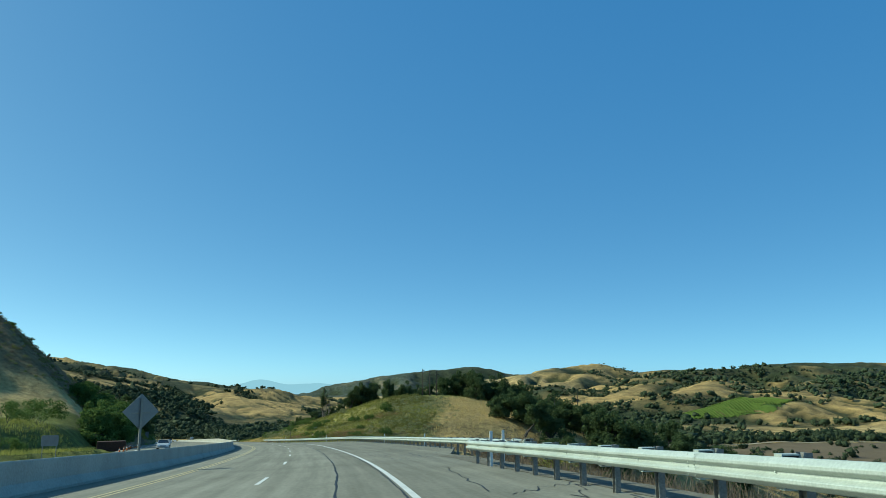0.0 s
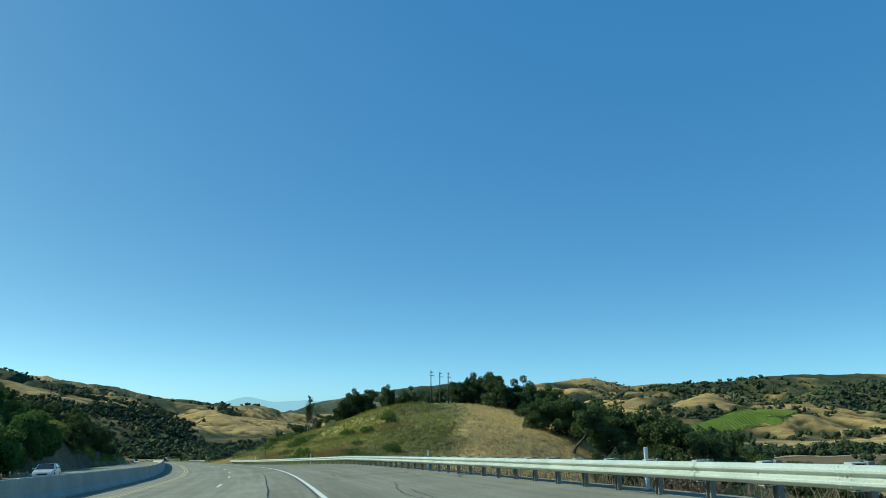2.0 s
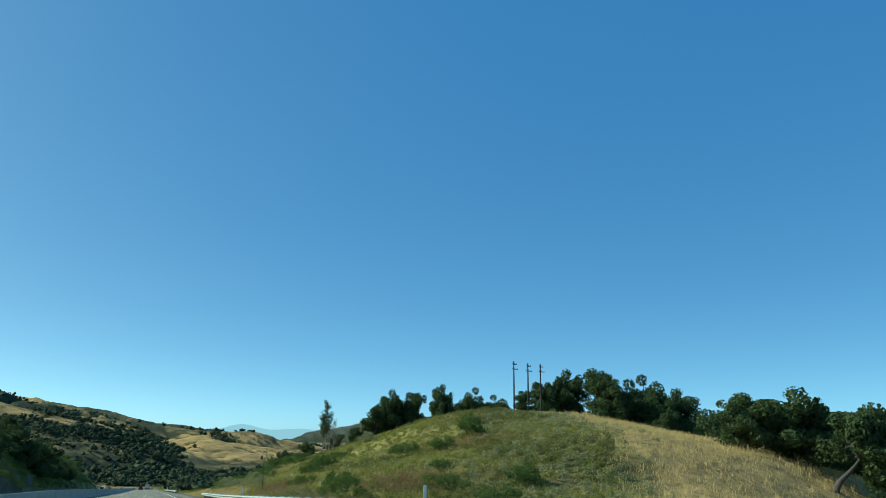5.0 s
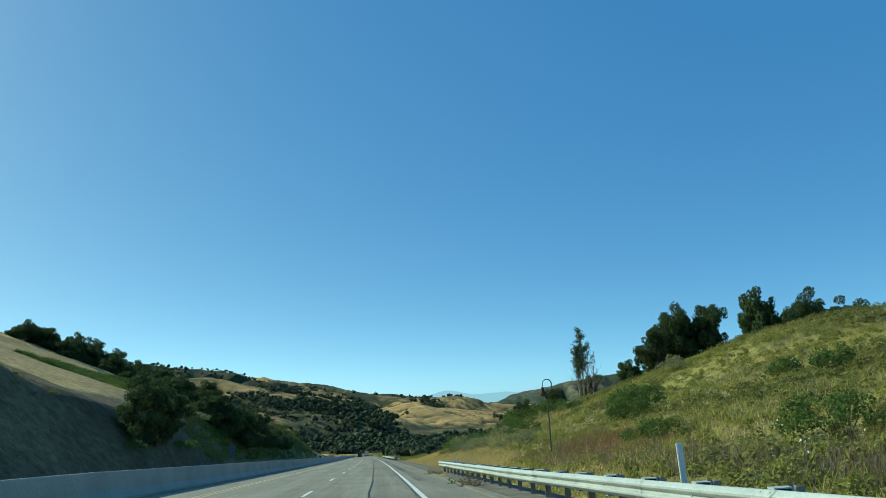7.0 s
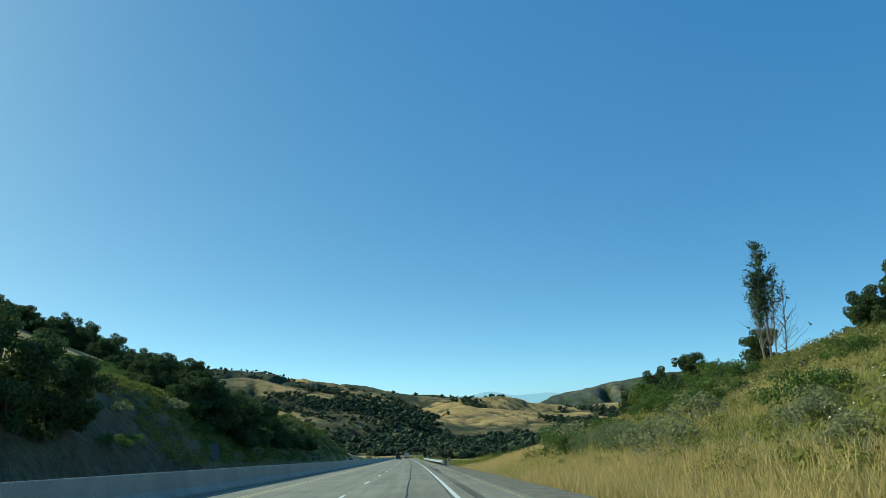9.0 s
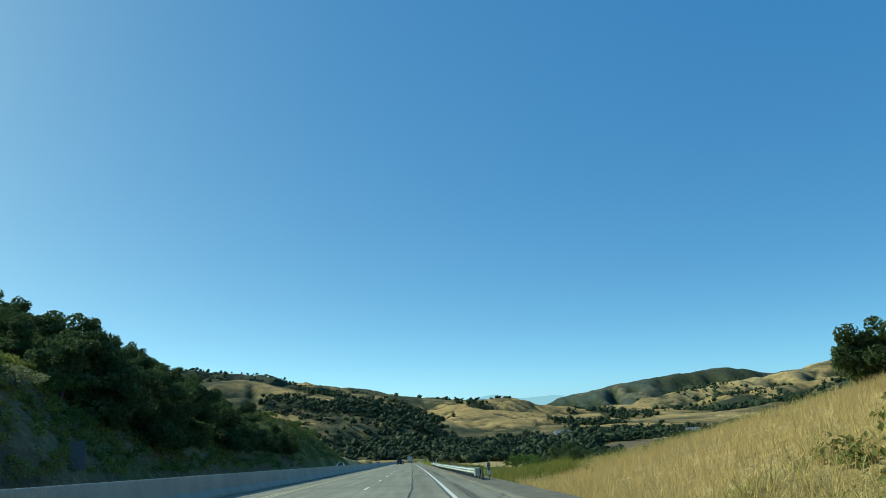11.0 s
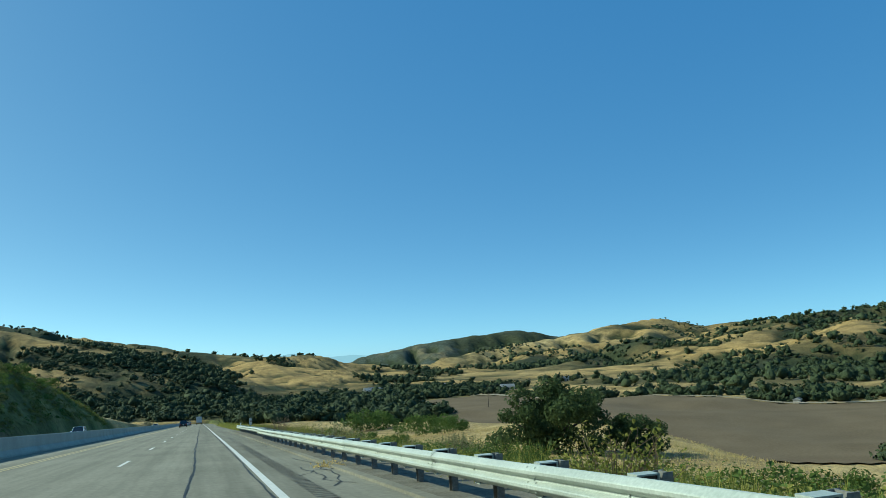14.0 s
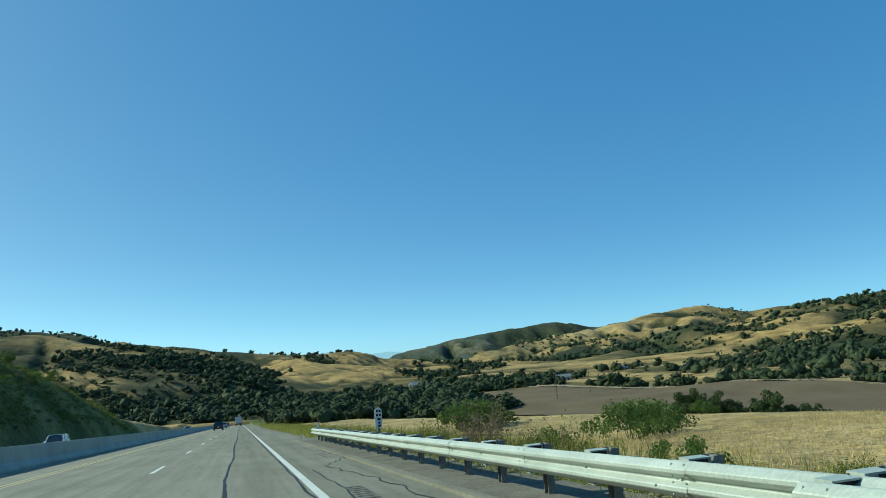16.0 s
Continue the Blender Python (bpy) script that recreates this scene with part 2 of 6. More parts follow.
def land(x, y):
    """Height of the natural ground."""
    x, y = np.asarray(x, float), np.asarray(y, float)
    s, lat = track(x, y)
    zr = np.interp(s, A_S, A_Z)
    # right of the road: the scrubby hill, and the slope down to the valley
    d = np.maximum(lat - right_edge(s), 0)
    k = np.interp(y, [-34, -15, 0, 9, 18, 30, 45, 70, 88, 96, 105, 125, 150, 175], [0, 0.14, 0.28, 0.37, 0.55, 0.66, 0.78, 1.0, 0.96, 0.94, 0.95, 0.80, 0.45, 0.08])
    u = 0.36 * np.maximum(lat - 6.3, 0)
    mound = u - soft(u - 13.4, 1.2)
    back = 0.24 * soft(lat - 66, 5)
    away = np.interp(s, [40, 120, 300, 340], [0.42, 0.34, 0.02, 0.02]) * d + np.interp(s, [120, 300], [0.0, 1.0]) * (0.44 * soft(d - np.interp(s, [290, 330, 370, 400, 420], [14, 20, 34, 50, 60]), 6) + 2.6 * np.tanh(d / 13))
    vale = np.maximum(np.clip((s - 275) / 30, 0, 1), k < 0.02)
    right = zr + fall(s) * np.clip(lat, 0, 9) - 0.15 + k * mound - (1 - k) * (np.minimum(away, np.interp(y, [-60, -25, -5, 25], [0.34, 0.30, 0.20, 0.05]) * d + 0.3 * soft(d - 40, 8)) * (1 - vale) + away * vale) - k * back
    # left of the opposite carriageway: a steep cut, then a gentler grassy slope
    dl = np.maximum(-26.0 - lat - np.interp(s, [20, 60, 110, 150, 222, 250, 440, 470, 540, 580], [16, 14, 5, 3, 3, 0, 0, -1.4, -1.4, 0]), 0)
    c = np.interp(y, [-140, -60, -10, 12, 32, 45, 64, 88, 118, 150, 205, 245, 285, 308, 335, 372, 420, 560], [3, 3, 4, 8, 26, 32, 30, 10.5, 9.5, 13, 11, 12, 9, 10, 16, 14, 6, 2])
    rise = 1.08 * dl - soft(1.08 * dl - c, 0.8)
    g = np.interp(y, [-140, -10, 20, 45, 95, 150, 235, 285, 340, 385, 440], [0.12, 0.15, 0.40, 0.60, 0.45, 0.38, 0.43, 0.43, 0.32, 0.16, 0.0])
    rise = rise + g * soft(dl - c, 1.5)
    left = zr - 0.15 + np.minimum(rise, 95 - 8 * np.exp(-dl / 300))
    left = left - np.interp(y, [300, 360, 700], [0, 0.06, 0.05]) * soft(dl - 34, 6)
    near = np.where(lat > 0, right, left)
    near = near + 0.35 * wavy(x, y, 9, 3) * np.clip((d + dl) / 4, 0, 1) + np.where(lat > 0, 0.7, 1.6) * wavy(x, y, 40, 8) * np.clip((d + dl) / 25, 0, 1)
    # beyond: valley floor and ridges
    far = FLOOR + 1.5 * wavy(x, y, 220, 21)
    for width, rough, pts in RIDGES:
        far = smax(far, crest(x, y, width, rough, pts) + rough * 0.25 * wavy(x, y, 90, 31), 3.0)
    w = np.clip((y - 520) / 200, 0, 1) * np.clip((abs(lat + 8) - 30) / 60, 0, 1)
    w = np.maximum(w, np.clip((y - 640) / 160, 0, 1))
    w = w * w * (3 - 2 * w)
    body = smax(near, far, 2.5)
    body = body * (1 - w) + np.maximum(far, FLOOR - 4) * w
    # the level bed of the road itself
    bed = along(s, np.clip(lat, -28, 9))[..., 2] - 0.30
    on = (lat > -27.5) & (lat < right_edge(s) + 0.4) & (s < 790)
    return np.where(on, bed, body)


def spaced(lo, hi, step, reach_lo, reach_hi, growth):
    mid = list(np.arange(lo, hi, step))
    up, d = [], step
    while (up[-1] if up else hi) < reach_hi:
        d *= growth
        up.append((up[-1] if up else mid[-1]) + d)
    down, d = [], step
    while (down[-1] if down else lo) > reach_lo:
        d *= growth
        down.append((down[-1] if down else lo) - d)
    return np.array(down[::-1] + mid + up)


def mesh_object(name, verts, faces, mats, parent=None, smooth=True):
    me = bpy.data.meshes.new(name)
    me.from_pydata([tuple(v) for v in np.asarray(verts, float)], [], [tuple(int(q) for q in f) for f in faces])
    for m in mats if isinstance(mats, (list, tuple)) else [mats]:
        me.materials.append(m)
    me.shade_smooth() if smooth else me.shade_flat()
    ob = new(name, me)
    ob.parent = parent
    return ob


def quads_object(name, verts, quads, mats, smooth=False, parent=None):
    """Large meshes straight from arrays (quads, or triangles if the rows have three)."""
    verts, quads = np.ascontiguousarray(verts, np.float32), np.ascontiguousarray(quads, np.int32)
    me = bpy.data.meshes.new(name)
    n = quads.shape[1]
    me.vertices.add(len(verts))
    me.vertices.foreach_set("co", verts.ravel())
    me.loops.add(quads.size)
    me.loops.foreach_set("vertex_index", quads.ravel())
    me.polygons.add(len(quads))
    me.polygons.foreach_set("loop_start", np.arange(0, quads.size, n, dtype=np.int32))
    me.polygons.foreach_set("loop_total", np.full(len(quads), n, np.int32))
    for m in mats if isinstance(mats, (list, tuple)) else [mats]:
        me.materials.append(m)
    me.update(calc_edges=True)
    me.shade_smooth() if smooth else me.shade_flat()
    ob = new(name, me)
    ob.parent = parent
    return ob


GX = spaced(-72, 100, 1.6, -2600, 4300, 1.0145)
GY = spaced(-175, 340, 2.0, -600, 4820, 1.0125)
gx, gy = np.meshgrid(GX, GY)
gz = land(gx, gy)
gv = np.stack([gx, gy, gz], -1).reshape(-1, 3)
nx, ny = len(GX), len(GY)
idx = np.arange(nx * ny).reshape(ny, nx)
gq = np.stack([idx[:-1, :-1], idx[:-1, 1:], idx[1:, 1:], idx[1:, :-1]], -1).reshape(-1, 4)


def dry_line(y):
    """Where the weeds of the hill give way to golden grass."""
    return np.interp(y, [-40, -20, -1, 22, 38, 53, 64, 72], [14, 21, 29, 42, 49, 54, 59, 90])


def cover(x, y, z):
    """What grows on the ground, as a base colour: dry gold grass, green weeds, grey-green chaparral, soil."""
    gold = np.array([0.42, 0.282, 0.112])
    pale = np.array([0.47, 0.345, 0.16])
    green = np.array([0.13, 0.145, 0.035])
    chap = np.array([0.058, 0.064, 0.034])
    soil = np.array([0.165, 0.138, 0.084])
    s, lat = track(x, y)
    n1, n2 = wavy(x, y, 160, 41, 4), wavy(x, y, 38, 43, 3)
    col = np.broadcast_to(gold, x.shape + (3,)).copy()

    def put(colour, w):
        w = np.clip(w, 0, 1)[..., None]
        col[:] = col * (1 - w) + colour * w
    put(pale, (wavy(x, y, 420, 45) * 2.0))
    # brush on the far ridges
    brush = 0.48 + 2.6 * n1 + 0.6 * n2
    put(chap, np.where((x < 240) & (y > 620), brush + 0.15 - 0.5 * ((x < 0) & (y < 1090)) - 1.7 * np.exp(-((x - 125) / 120) ** 2 - ((y - 1350) / 330) ** 2), 0))
    # brush of the farthest mountains, made paler and bluer: air haze put into its colour
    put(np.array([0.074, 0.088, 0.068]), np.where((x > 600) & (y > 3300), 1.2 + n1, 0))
    put(chap, np.where((x < 0) & (y > 2000), 0.75 + 1.5 * n1, 0))
    put(chap, np.where((x > 1250) & (y < 2300), brush * 0.9 + 0.1, 0))
    put(chap, np.where((x > 1790 - 0.35 * (y - 2877)) & (y > 2300), 0.65 + 2.5 * n1, 0))
    put(chap, np.where((x > 500) & (y > 1900) & (y < 3300), -0.25 + 3.0 * n1 + 0.5 * n2, 0))
    put(chap, np.where((x > 330) & (y > 300) & (x < 1250) & (y < 1900), 0.1 + 2.0 * n1, 0))
    put(chap, np.where((y > 600) & (x > -500), 0.9 * np.clip(4 * (wavy(x, y, 55, 47, 4) - 0.12), 0, 1) * (0.4 + n1), 0))
    put(np.array([0.10, 0.095, 0.045]), np.where((z < -42) & (y > 330), 0.55 + n1, 0))
    # the hill beside the road: green weeds below, gold where it dries out
    n3 = wavy(x, y, 14, 44, 3)
    rag = n2 + 0.8 * n3                              # ragged edges wherever one cover gives way to the next

    def within(q, lo, hi, blur):
        return np.clip((q - lo) / blur + 2.0 * rag + 0.5, 0, 1) * np.clip((hi - q) / blur + 2.0 * rag + 0.5, 0, 1)
    hill = within(y, -52, 98, 12) * within(lat, 6, 72, 3 + 0.1 * np.clip(lat, 0, 90))
    put(np.array([0.225, 0.21, 0.055]), hill * (0.9 - 2.0 * np.clip((x - dry_line(y) + 9 * rag) / 9, 0, 1) + 0.5 * n2))
    put(np.array([0.12, 0.105, 0.045]), hill * np.clip(3.0 * (n3 - 0.12), 0, 0.75) * (x < dry_line(y) + 4))
    put(np.array([0.085, 0.095, 0.035]), hill * np.clip(4.0 * (wavy(x, y, 6, 46, 3) - 0.10), 0, 0.7) * (x < dry_line(y) + 2))
    put(np.array([0.15, 0.16, 0.05]), within(lat, 5, 14, 2) * within(y, 190, 900, 8) * (0.8 + n2))
    put(pale, within(lat, 12, 130, 3) * within(y, 150, 420, 8) * 0.9)
    # across the road: cut of brown earth, green verge and brush
    left = lat < -25.8
    put(soil, left * within(lat, -41, -20, 4) * within(y, 14, 320, 10) * (0.85 + 0.9 * n2))
    put(np.array([0.20, 0.155, 0.088]), left * within(y, 14, 88, 8) * np.clip((lat + 75) / 10, 0, 1) * 0.9)
    put(green * 1.15, left * within(lat, -46, -20, 4) * within(y, -200, 8, 8) * 0.9)
    put(np.array([0.12, 0.135, 0.045]), left * within(lat, -70, -20, 6) * within(y, 165, 420, 10) * (0.35 + 1.8 * n3))
    put(np.array([0.15, 0.16, 0.05]), left * within(lat, -75, -20, 6) * within(y, 290, 430, 12) * (0.7 + n2))
    # darker brushy ground where the far woods stand, so the crowns merge
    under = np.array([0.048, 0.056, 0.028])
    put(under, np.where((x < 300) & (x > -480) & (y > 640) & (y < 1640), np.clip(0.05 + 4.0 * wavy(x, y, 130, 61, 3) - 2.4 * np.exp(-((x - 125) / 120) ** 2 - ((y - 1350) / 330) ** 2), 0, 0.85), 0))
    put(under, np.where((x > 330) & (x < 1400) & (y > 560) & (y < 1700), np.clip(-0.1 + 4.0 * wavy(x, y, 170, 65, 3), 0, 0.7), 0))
    return col


# brush gathers in the hollows of the far hills, spurs are bare
hollow = np.zeros_like(gz)
hollow[3:-3, 3:-3] = ((gz[6:, 3:-3] + gz[:-6, 3:-3] + gz[3:-3, 6:] + gz[3:-3, :-6]) / 4 - gz[3:-3, 3:-3])
hollow /= (np.gradient(GY)[:, None] + np.gradient(GX)[None, :]) * 0.5
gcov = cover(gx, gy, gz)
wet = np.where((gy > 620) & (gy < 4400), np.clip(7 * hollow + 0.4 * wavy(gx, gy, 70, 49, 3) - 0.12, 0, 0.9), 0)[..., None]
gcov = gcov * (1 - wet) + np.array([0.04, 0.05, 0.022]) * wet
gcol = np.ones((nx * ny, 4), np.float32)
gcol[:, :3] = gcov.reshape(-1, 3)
ground_mat = material("grassland", (1, 1, 1), (1, 1, 1), 0.95, 0.9, 7, 0.9, spec=0.1, depth=0.25)
gn, gl = ground_mat.node_tree.nodes, ground_mat.node_tree.links
att = gn.new("ShaderNodeVertexColor")
att.layer_name = "cover"
gmix = [q for q in gn if q.bl_idname == "ShaderNodeMix"][0]
gmix.inputs[6].default_value, gmix.inputs[7].default_value = (0.55, 0.55, 0.55, 1), (1.35, 1.35, 1.3, 1)
gm = gn.new("ShaderNodeMix")
gm.data_type, gm.blend_type = "RGBA", "MULTIPLY"
gm.inputs[0].default_value = 1.0
gl.new(att.outputs["Color"], gm.inputs[6])
gl.new(gmix.outputs[2], gm.inputs[7])
gt = [q for q in gn if q.bl_idname == "ShaderNodeTexCoord"][0]
gb = gn.new("ShaderNodeTexNoise")
gb.inputs["Scale"].default_value, gb.inputs["Detail"].default_value, gb.inputs["Roughness"].default_value = 0.05, 7, 0.65
gl.new(gt.outputs["Object"], gb.inputs["Vector"])
# folds and gullies too small for the mesh
gbig = gn.new("ShaderNodeBump")
gbig.inputs["Strength"].default_value, gbig.inputs["Distance"].default_value = 0.8, 5.0
gl.new(gb.outputs["Fac"], gbig.inputs["Height"])
gsmall = [q for q in gn if q.bl_idname == "ShaderNodeBump"][0]
gl.new(gbig.outputs[0], gsmall.inputs["Normal"])
gr_ = gn.new("ShaderNodeMapRange")
gr_.inputs["From Min"].default_value, gr_.inputs["From Max"].default_value = 0.35, 0.65
gr_.inputs["To Min"].default_value, gr_.inputs["To Max"].default_value = 0.62, 1.25
gl.new(gb.outputs["Fac"], gr_.inputs["Value"])
gm2 = gn.new("ShaderNodeMix")
gm2.data_type, gm2.blend_type = "RGBA", "MULTIPLY"
gm2.inputs[0].default_value = 1.0
gl.new(gm.outputs[2], gm2.inputs[6])
gl.new(gr_.outputs[0], gm2.inputs[7])
gl.new(gm2.outputs[2], gn["Principled BSDF"].inputs["Base Color"])
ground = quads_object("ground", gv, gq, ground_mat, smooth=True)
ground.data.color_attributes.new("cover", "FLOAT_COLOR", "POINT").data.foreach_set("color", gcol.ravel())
tagged(ground, "dry golden grass hills with green weeds and brush", "ground", kind="structure")

# far blue mountains, more than the eye can tell apart
# the range glows by itself: the blue of the air is its emission colour
haze = bpy.data.materials.new("far_mountain_air")
haze.use_nodes = True
hn, hl = haze.node_tree.nodes, haze.node_tree.links
hem = hn.new("ShaderNodeEmission")
hem.inputs["Color"].default_value, hem.inputs["Strength"].default_value = (0.34, 0.55, 0.68, 1), 1.0
hl.new(hem.outputs[0], hn["Material Output"].inputs["Surface"])
bear = np.radians(np.arange(-40, 80, 0.12))
bd = np.degrees(bear)
top = 4 + 14 * wavy(bd, bd * 0, 9, 71, 5) + 46 * np.exp(-((bd - 6.3) / 1.6) ** 2) + 24 * np.exp(-((bd - 10.6) / 2.4) ** 2) + 40 * np.exp(-((bd - 52) / 9) ** 2) + 4 * wavy(bd, bd * 0, 1.2, 73, 3)
bx, by = 4770 * np.sin(bear), 25 + 4770 * np.cos(bear)
bv = np.concatenate([np.stack([bx, by, top], -1), np.stack([bx, by, top * 0 - 120], -1)])
m_ = len(bear)
bq = np.stack([np.arange(m_ - 1), np.arange(1, m_), np.arange(1, m_) + m_, np.arange(m_ - 1) + m_], -1)
tagged(quads_object("backdrop", bv, bq, haze), "pale blue mountain range far away on the horizon", "mountains", kind="structure")
# ---------------------------------------------------------------- the road


def strip(name, s0, s1, lat0, lat1, up, mat, step=2.0, thick=0.0, parent=None):
    """A strip along the road, from lat0 to lat1 (numbers, or functions of s)."""
    s = np.arange(s0, s1 + step * 0.5, step)
    a = lat0(s) if callable(lat0) else np.full_like(s, lat0)
    b = lat1(s) if callable(lat1) else np.full_like(s, lat1)
    cols = [along(s, a, up), along(s, (a + b) / 2, up), along(s, b, up)]
    if thick:
        cols = [along(s, a, up - thick)] + cols + [along(s, b, up - thick)]
    v = np.stack(cols, 1).reshape(-1, 3)
    n, c = len(s), len(cols)
    i = np.arange(n * c).reshape(n, c)
    q = np.stack([i[:-1, :-1], i[:-1, 1:], i[1:, 1:], i[1:, :-1]], -1).reshape(-1, 4)
    ob = quads_object(name, v, q, mat, smooth=False, parent=parent)
    lats = np.stack(([a] if thick else []) + [a, (a + b) / 2, b] + ([b] if thick else []), 1)
    w = np.stack([np.repeat(s, c).reshape(n, c), lats, lats * 0], -1).astype(np.float32)
    ob.data.attributes.new("way", "FLOAT_VECTOR", "POINT").data.foreach_set("vector", w.ravel())
    return ob


carriageway = strip("road", -120, 780, -8.6, 1.5, 0.0, concrete_road, thick=0.25)
tagged(carriageway, "worn grey concrete carriageway with two lanes", "road", kind="structure")
shoulder = strip("shoulder", -120, 780, 1.5, lambda s: right_edge(s) - 0.6, -0.004, concrete_road, thick=0.25)
tagged(shoulder, "pale paved shoulder widening through the bend", "road shoulder", kind="structure")
opposite = strip("opposite_road", -120, 780, -25.5, -9.2, 0.0, concrete_road, thick=0.25)
tagged(opposite, "grey concrete carriageway for oncoming traffic", "road", kind="structure")

tagged(strip("edge_line", -120, 775, 1.12, 1.27, 0.004, white_paint), "solid white edge line, slightly worn", "lane marking", kind="structure")
for k, lat in enumerate((-6.25, -6.0)):
    tagged(strip("median_line", -120, 775, lat, lat + 0.11, 0.004, yellow_paint), "faded yellow line beside the median shoulder", "lane marking", kind="structure")
tagged(strip("opposite_edge_line", -120, 775, -22.7, -22.57, 0.004, white_paint), "white edge line of the opposite carriageway", "lane marking", kind="structure")
tagged(strip("opposite_median_line", -120, 775, -11.5, -11.4, 0.004, yellow_paint), "yellow line of the opposite carriageway", "lane marking", kind="structure")
s = 7.0 - 14.4 * 6
while s < 640:
    tagged(strip("lane_dash", s, s + 3.66, -2.50, -2.38, 0.005, white_paint, step=1.22), "white dashed lane line", "lane marking", "lane dashes", "structure")
    s += 14.4
s = -60
while s < 500:
    tagged(strip("opposite_lane_dash", s, s + 3.66, -17.1, -16.98, 0.005, white_paint, step=1.22), "white dashed lane line of the far carriageway", "lane marking", "opposite lane dashes", "structure")
    s += 14.4

# the long tarred seam that wanders along the lane, and short cracks on the shoulder


def wander(name, pts_s, pts_lat, width, up, mat):
    n = len(pts_s)
    w = width * (0.6 + 0.8 * np.array([hash2(np.int64(i), np.int64(7), 3) for i in range(n)]))
    v = np.concatenate([along(pts_s, pts_lat - w / 2, up), along(pts_s, pts_lat + w / 2, up)])
    q = np.stack([np.arange(n - 1), np.arange(1, n), np.arange(1, n) + n, np.arange(n - 1) + n], -1)
    return quads_object(name, v, q, mat)


ss = np.arange(-100, 640, 0.7)
tagged(wander("tar_seam", ss, -0.32 + 0.12 * wavy(ss, ss * 0, 14, 3) + 0.05 * wavy(ss, ss * 0, 2.2, 5), 0.055, 0.006, tar), "black tar sealing a long crack in the lane", "tar seam", kind="structure")
ss = np.arange(-100, 640, 0.7)
tagged(wander("edge_seam", ss, 1.05 + 0.05 * wavy(ss, ss * 0, 1.5, 9), 0.04, 0.0065, tar), "dark joint beside the white edge line", "tar seam", kind="structure")
rs = np.random.RandomState(4)
for k in range(90):
    s0 = rs.uniform(0, 440) if k < 60 else rs.uniform(8, 130)
    wide = right_edge(s0) - 0.9
    lat0 = rs.uniform(1.7, wide - 0.4)
    across = rs.rand() < 0.55
    n = 14
    if across:
        cl = np.linspace(lat0, min(lat0 + rs.uniform(1, 4), wide), n)
        cs = s0 + np.linspace(0, rs.uniform(0, 4), n) + 0.25 * rs.randn(n)
    else:
        cs = np.linspace(s0, s0 + rs.uniform(4, 12), n)
        cl = np.clip(lat0 + np.cumsum(rs.randn(n)) * 0.12, 1.6, wide)
    tagged(wander("shoulder_crack", cs, cl, 0.03, 0.003, tar), "irregular dark crack in the paved shoulder", "crack", "shoulder cracks", "structure")
# rumble strip: short grooves pressed into the shoulder
groove = quads_object("rumble_strip", np.concatenate([np.concatenate([along([q, q + 0.10, q + 0.10, q], [1.66, 1.66, 1.98, 1.98], 0.004)]) for q in np.arange(190, 372, 0.32)]),
                      np.arange(4 * len(np.arange(190, 372, 0.32))).reshape(-1, 4), asphalt_dark)
tagged(groove, "row of dark rumble grooves on the shoulder", "rumble strip", kind="stuff")

# curb along the right hand rail
tagged(strip("kerb", 168, 402, 2.95, 3.15, 0.045, concrete_road, thick=0.12), "low asphalt dike along the shoulder edge", "kerb", kind="structure")

verge_soil = material("verge_soil", (0.105, 0.094, 0.072), (0.215, 0.195, 0.150), 0.95, 1.6, 18, 0.8, spec=0.1)
tagged(strip("verge", 168, 204, lambda q: np.interp(q, [168, 204], [3.45, 3.3]) + 0.15 * wavy(q, q * 0, 3, 15), lambda q: right_edge(q) - 0.45, 0.008, verge_soil), "bare soil and gravel under the guard rail", "verge", kind="structure")
tagged(strip("verge", 204, 402, lambda q: 3.16 + 0.12 * wavy(q, q * 0, 3, 16), lambda q: right_edge(q) - 0.45, 0.008, verge_soil, step=1.0), "bare soil and gravel along the shoulder edge", "verge", kind="structure")
tagged(strip("verge", -60, 36, lambda q: 4.75 + 0.2 * wavy(q, q * 0, 3, 17), lambda q: right_edge(q) - 0.45, 0.008, verge_soil, step=1.0), "dark soil under the guard rail of the bend", "verge", kind="structure")

# median wall


def profile_sweep(name, s, lat, prof, mat, parent=None, smooth=False):
    """Sweep a closed outline of (right, up) points along the road."""
    rings = [along(s, lat + px, pz) for px, pz in prof]
    v = np.stack(rings, 1).reshape(-1, 3)
    n, c = len(s), len(prof)
    i = np.arange(n * c).reshape(n, c)
    j = np.roll(i, -1, axis=1)
    q = np.stack([i[:-1], j[:-1], j[1:], i[1:]], -1).reshape(-1, 4)
    return quads_object(name, v, q, mat, smooth=smooth, parent=parent)


BARRIER = [(0.28, -0.02), (0.28, 0.08), (0.10, 0.33), (0.075, 0.90), (0.05, 0.93), (-0.05, 0.93), (-0.075, 0.90), (-0.10, 0.33), (-0.28, 0.08), (-0.28, -0.02)]
ss = np.arange(-120, 775, 3.0)
tagged(profile_sweep("median_barrier", ss, np.full_like(ss, -8.75), BARRIER, concrete_wall), "long grey concrete median barrier with stained face", "concrete barrier", kind="structure")

# ---------------------------------------------------------------- guard rails
WBEAM = [(0.000, 0.000), (0.016, 0.004), (0.030, 0.014), (0.078, 0.055), (0.085, 0.066), (0.085, 0.094), (0.078, 0.105), (0.018, 0.140), (0.014, 0.148), (0.014, 0.162), (0.018, 0.170), (0.078, 0.205), (0.085, 0.216), (0.085, 0.244), (0.078, 0.255), (0.030, 0.296), (0.016, 0.306), (0.000, 0.310)]


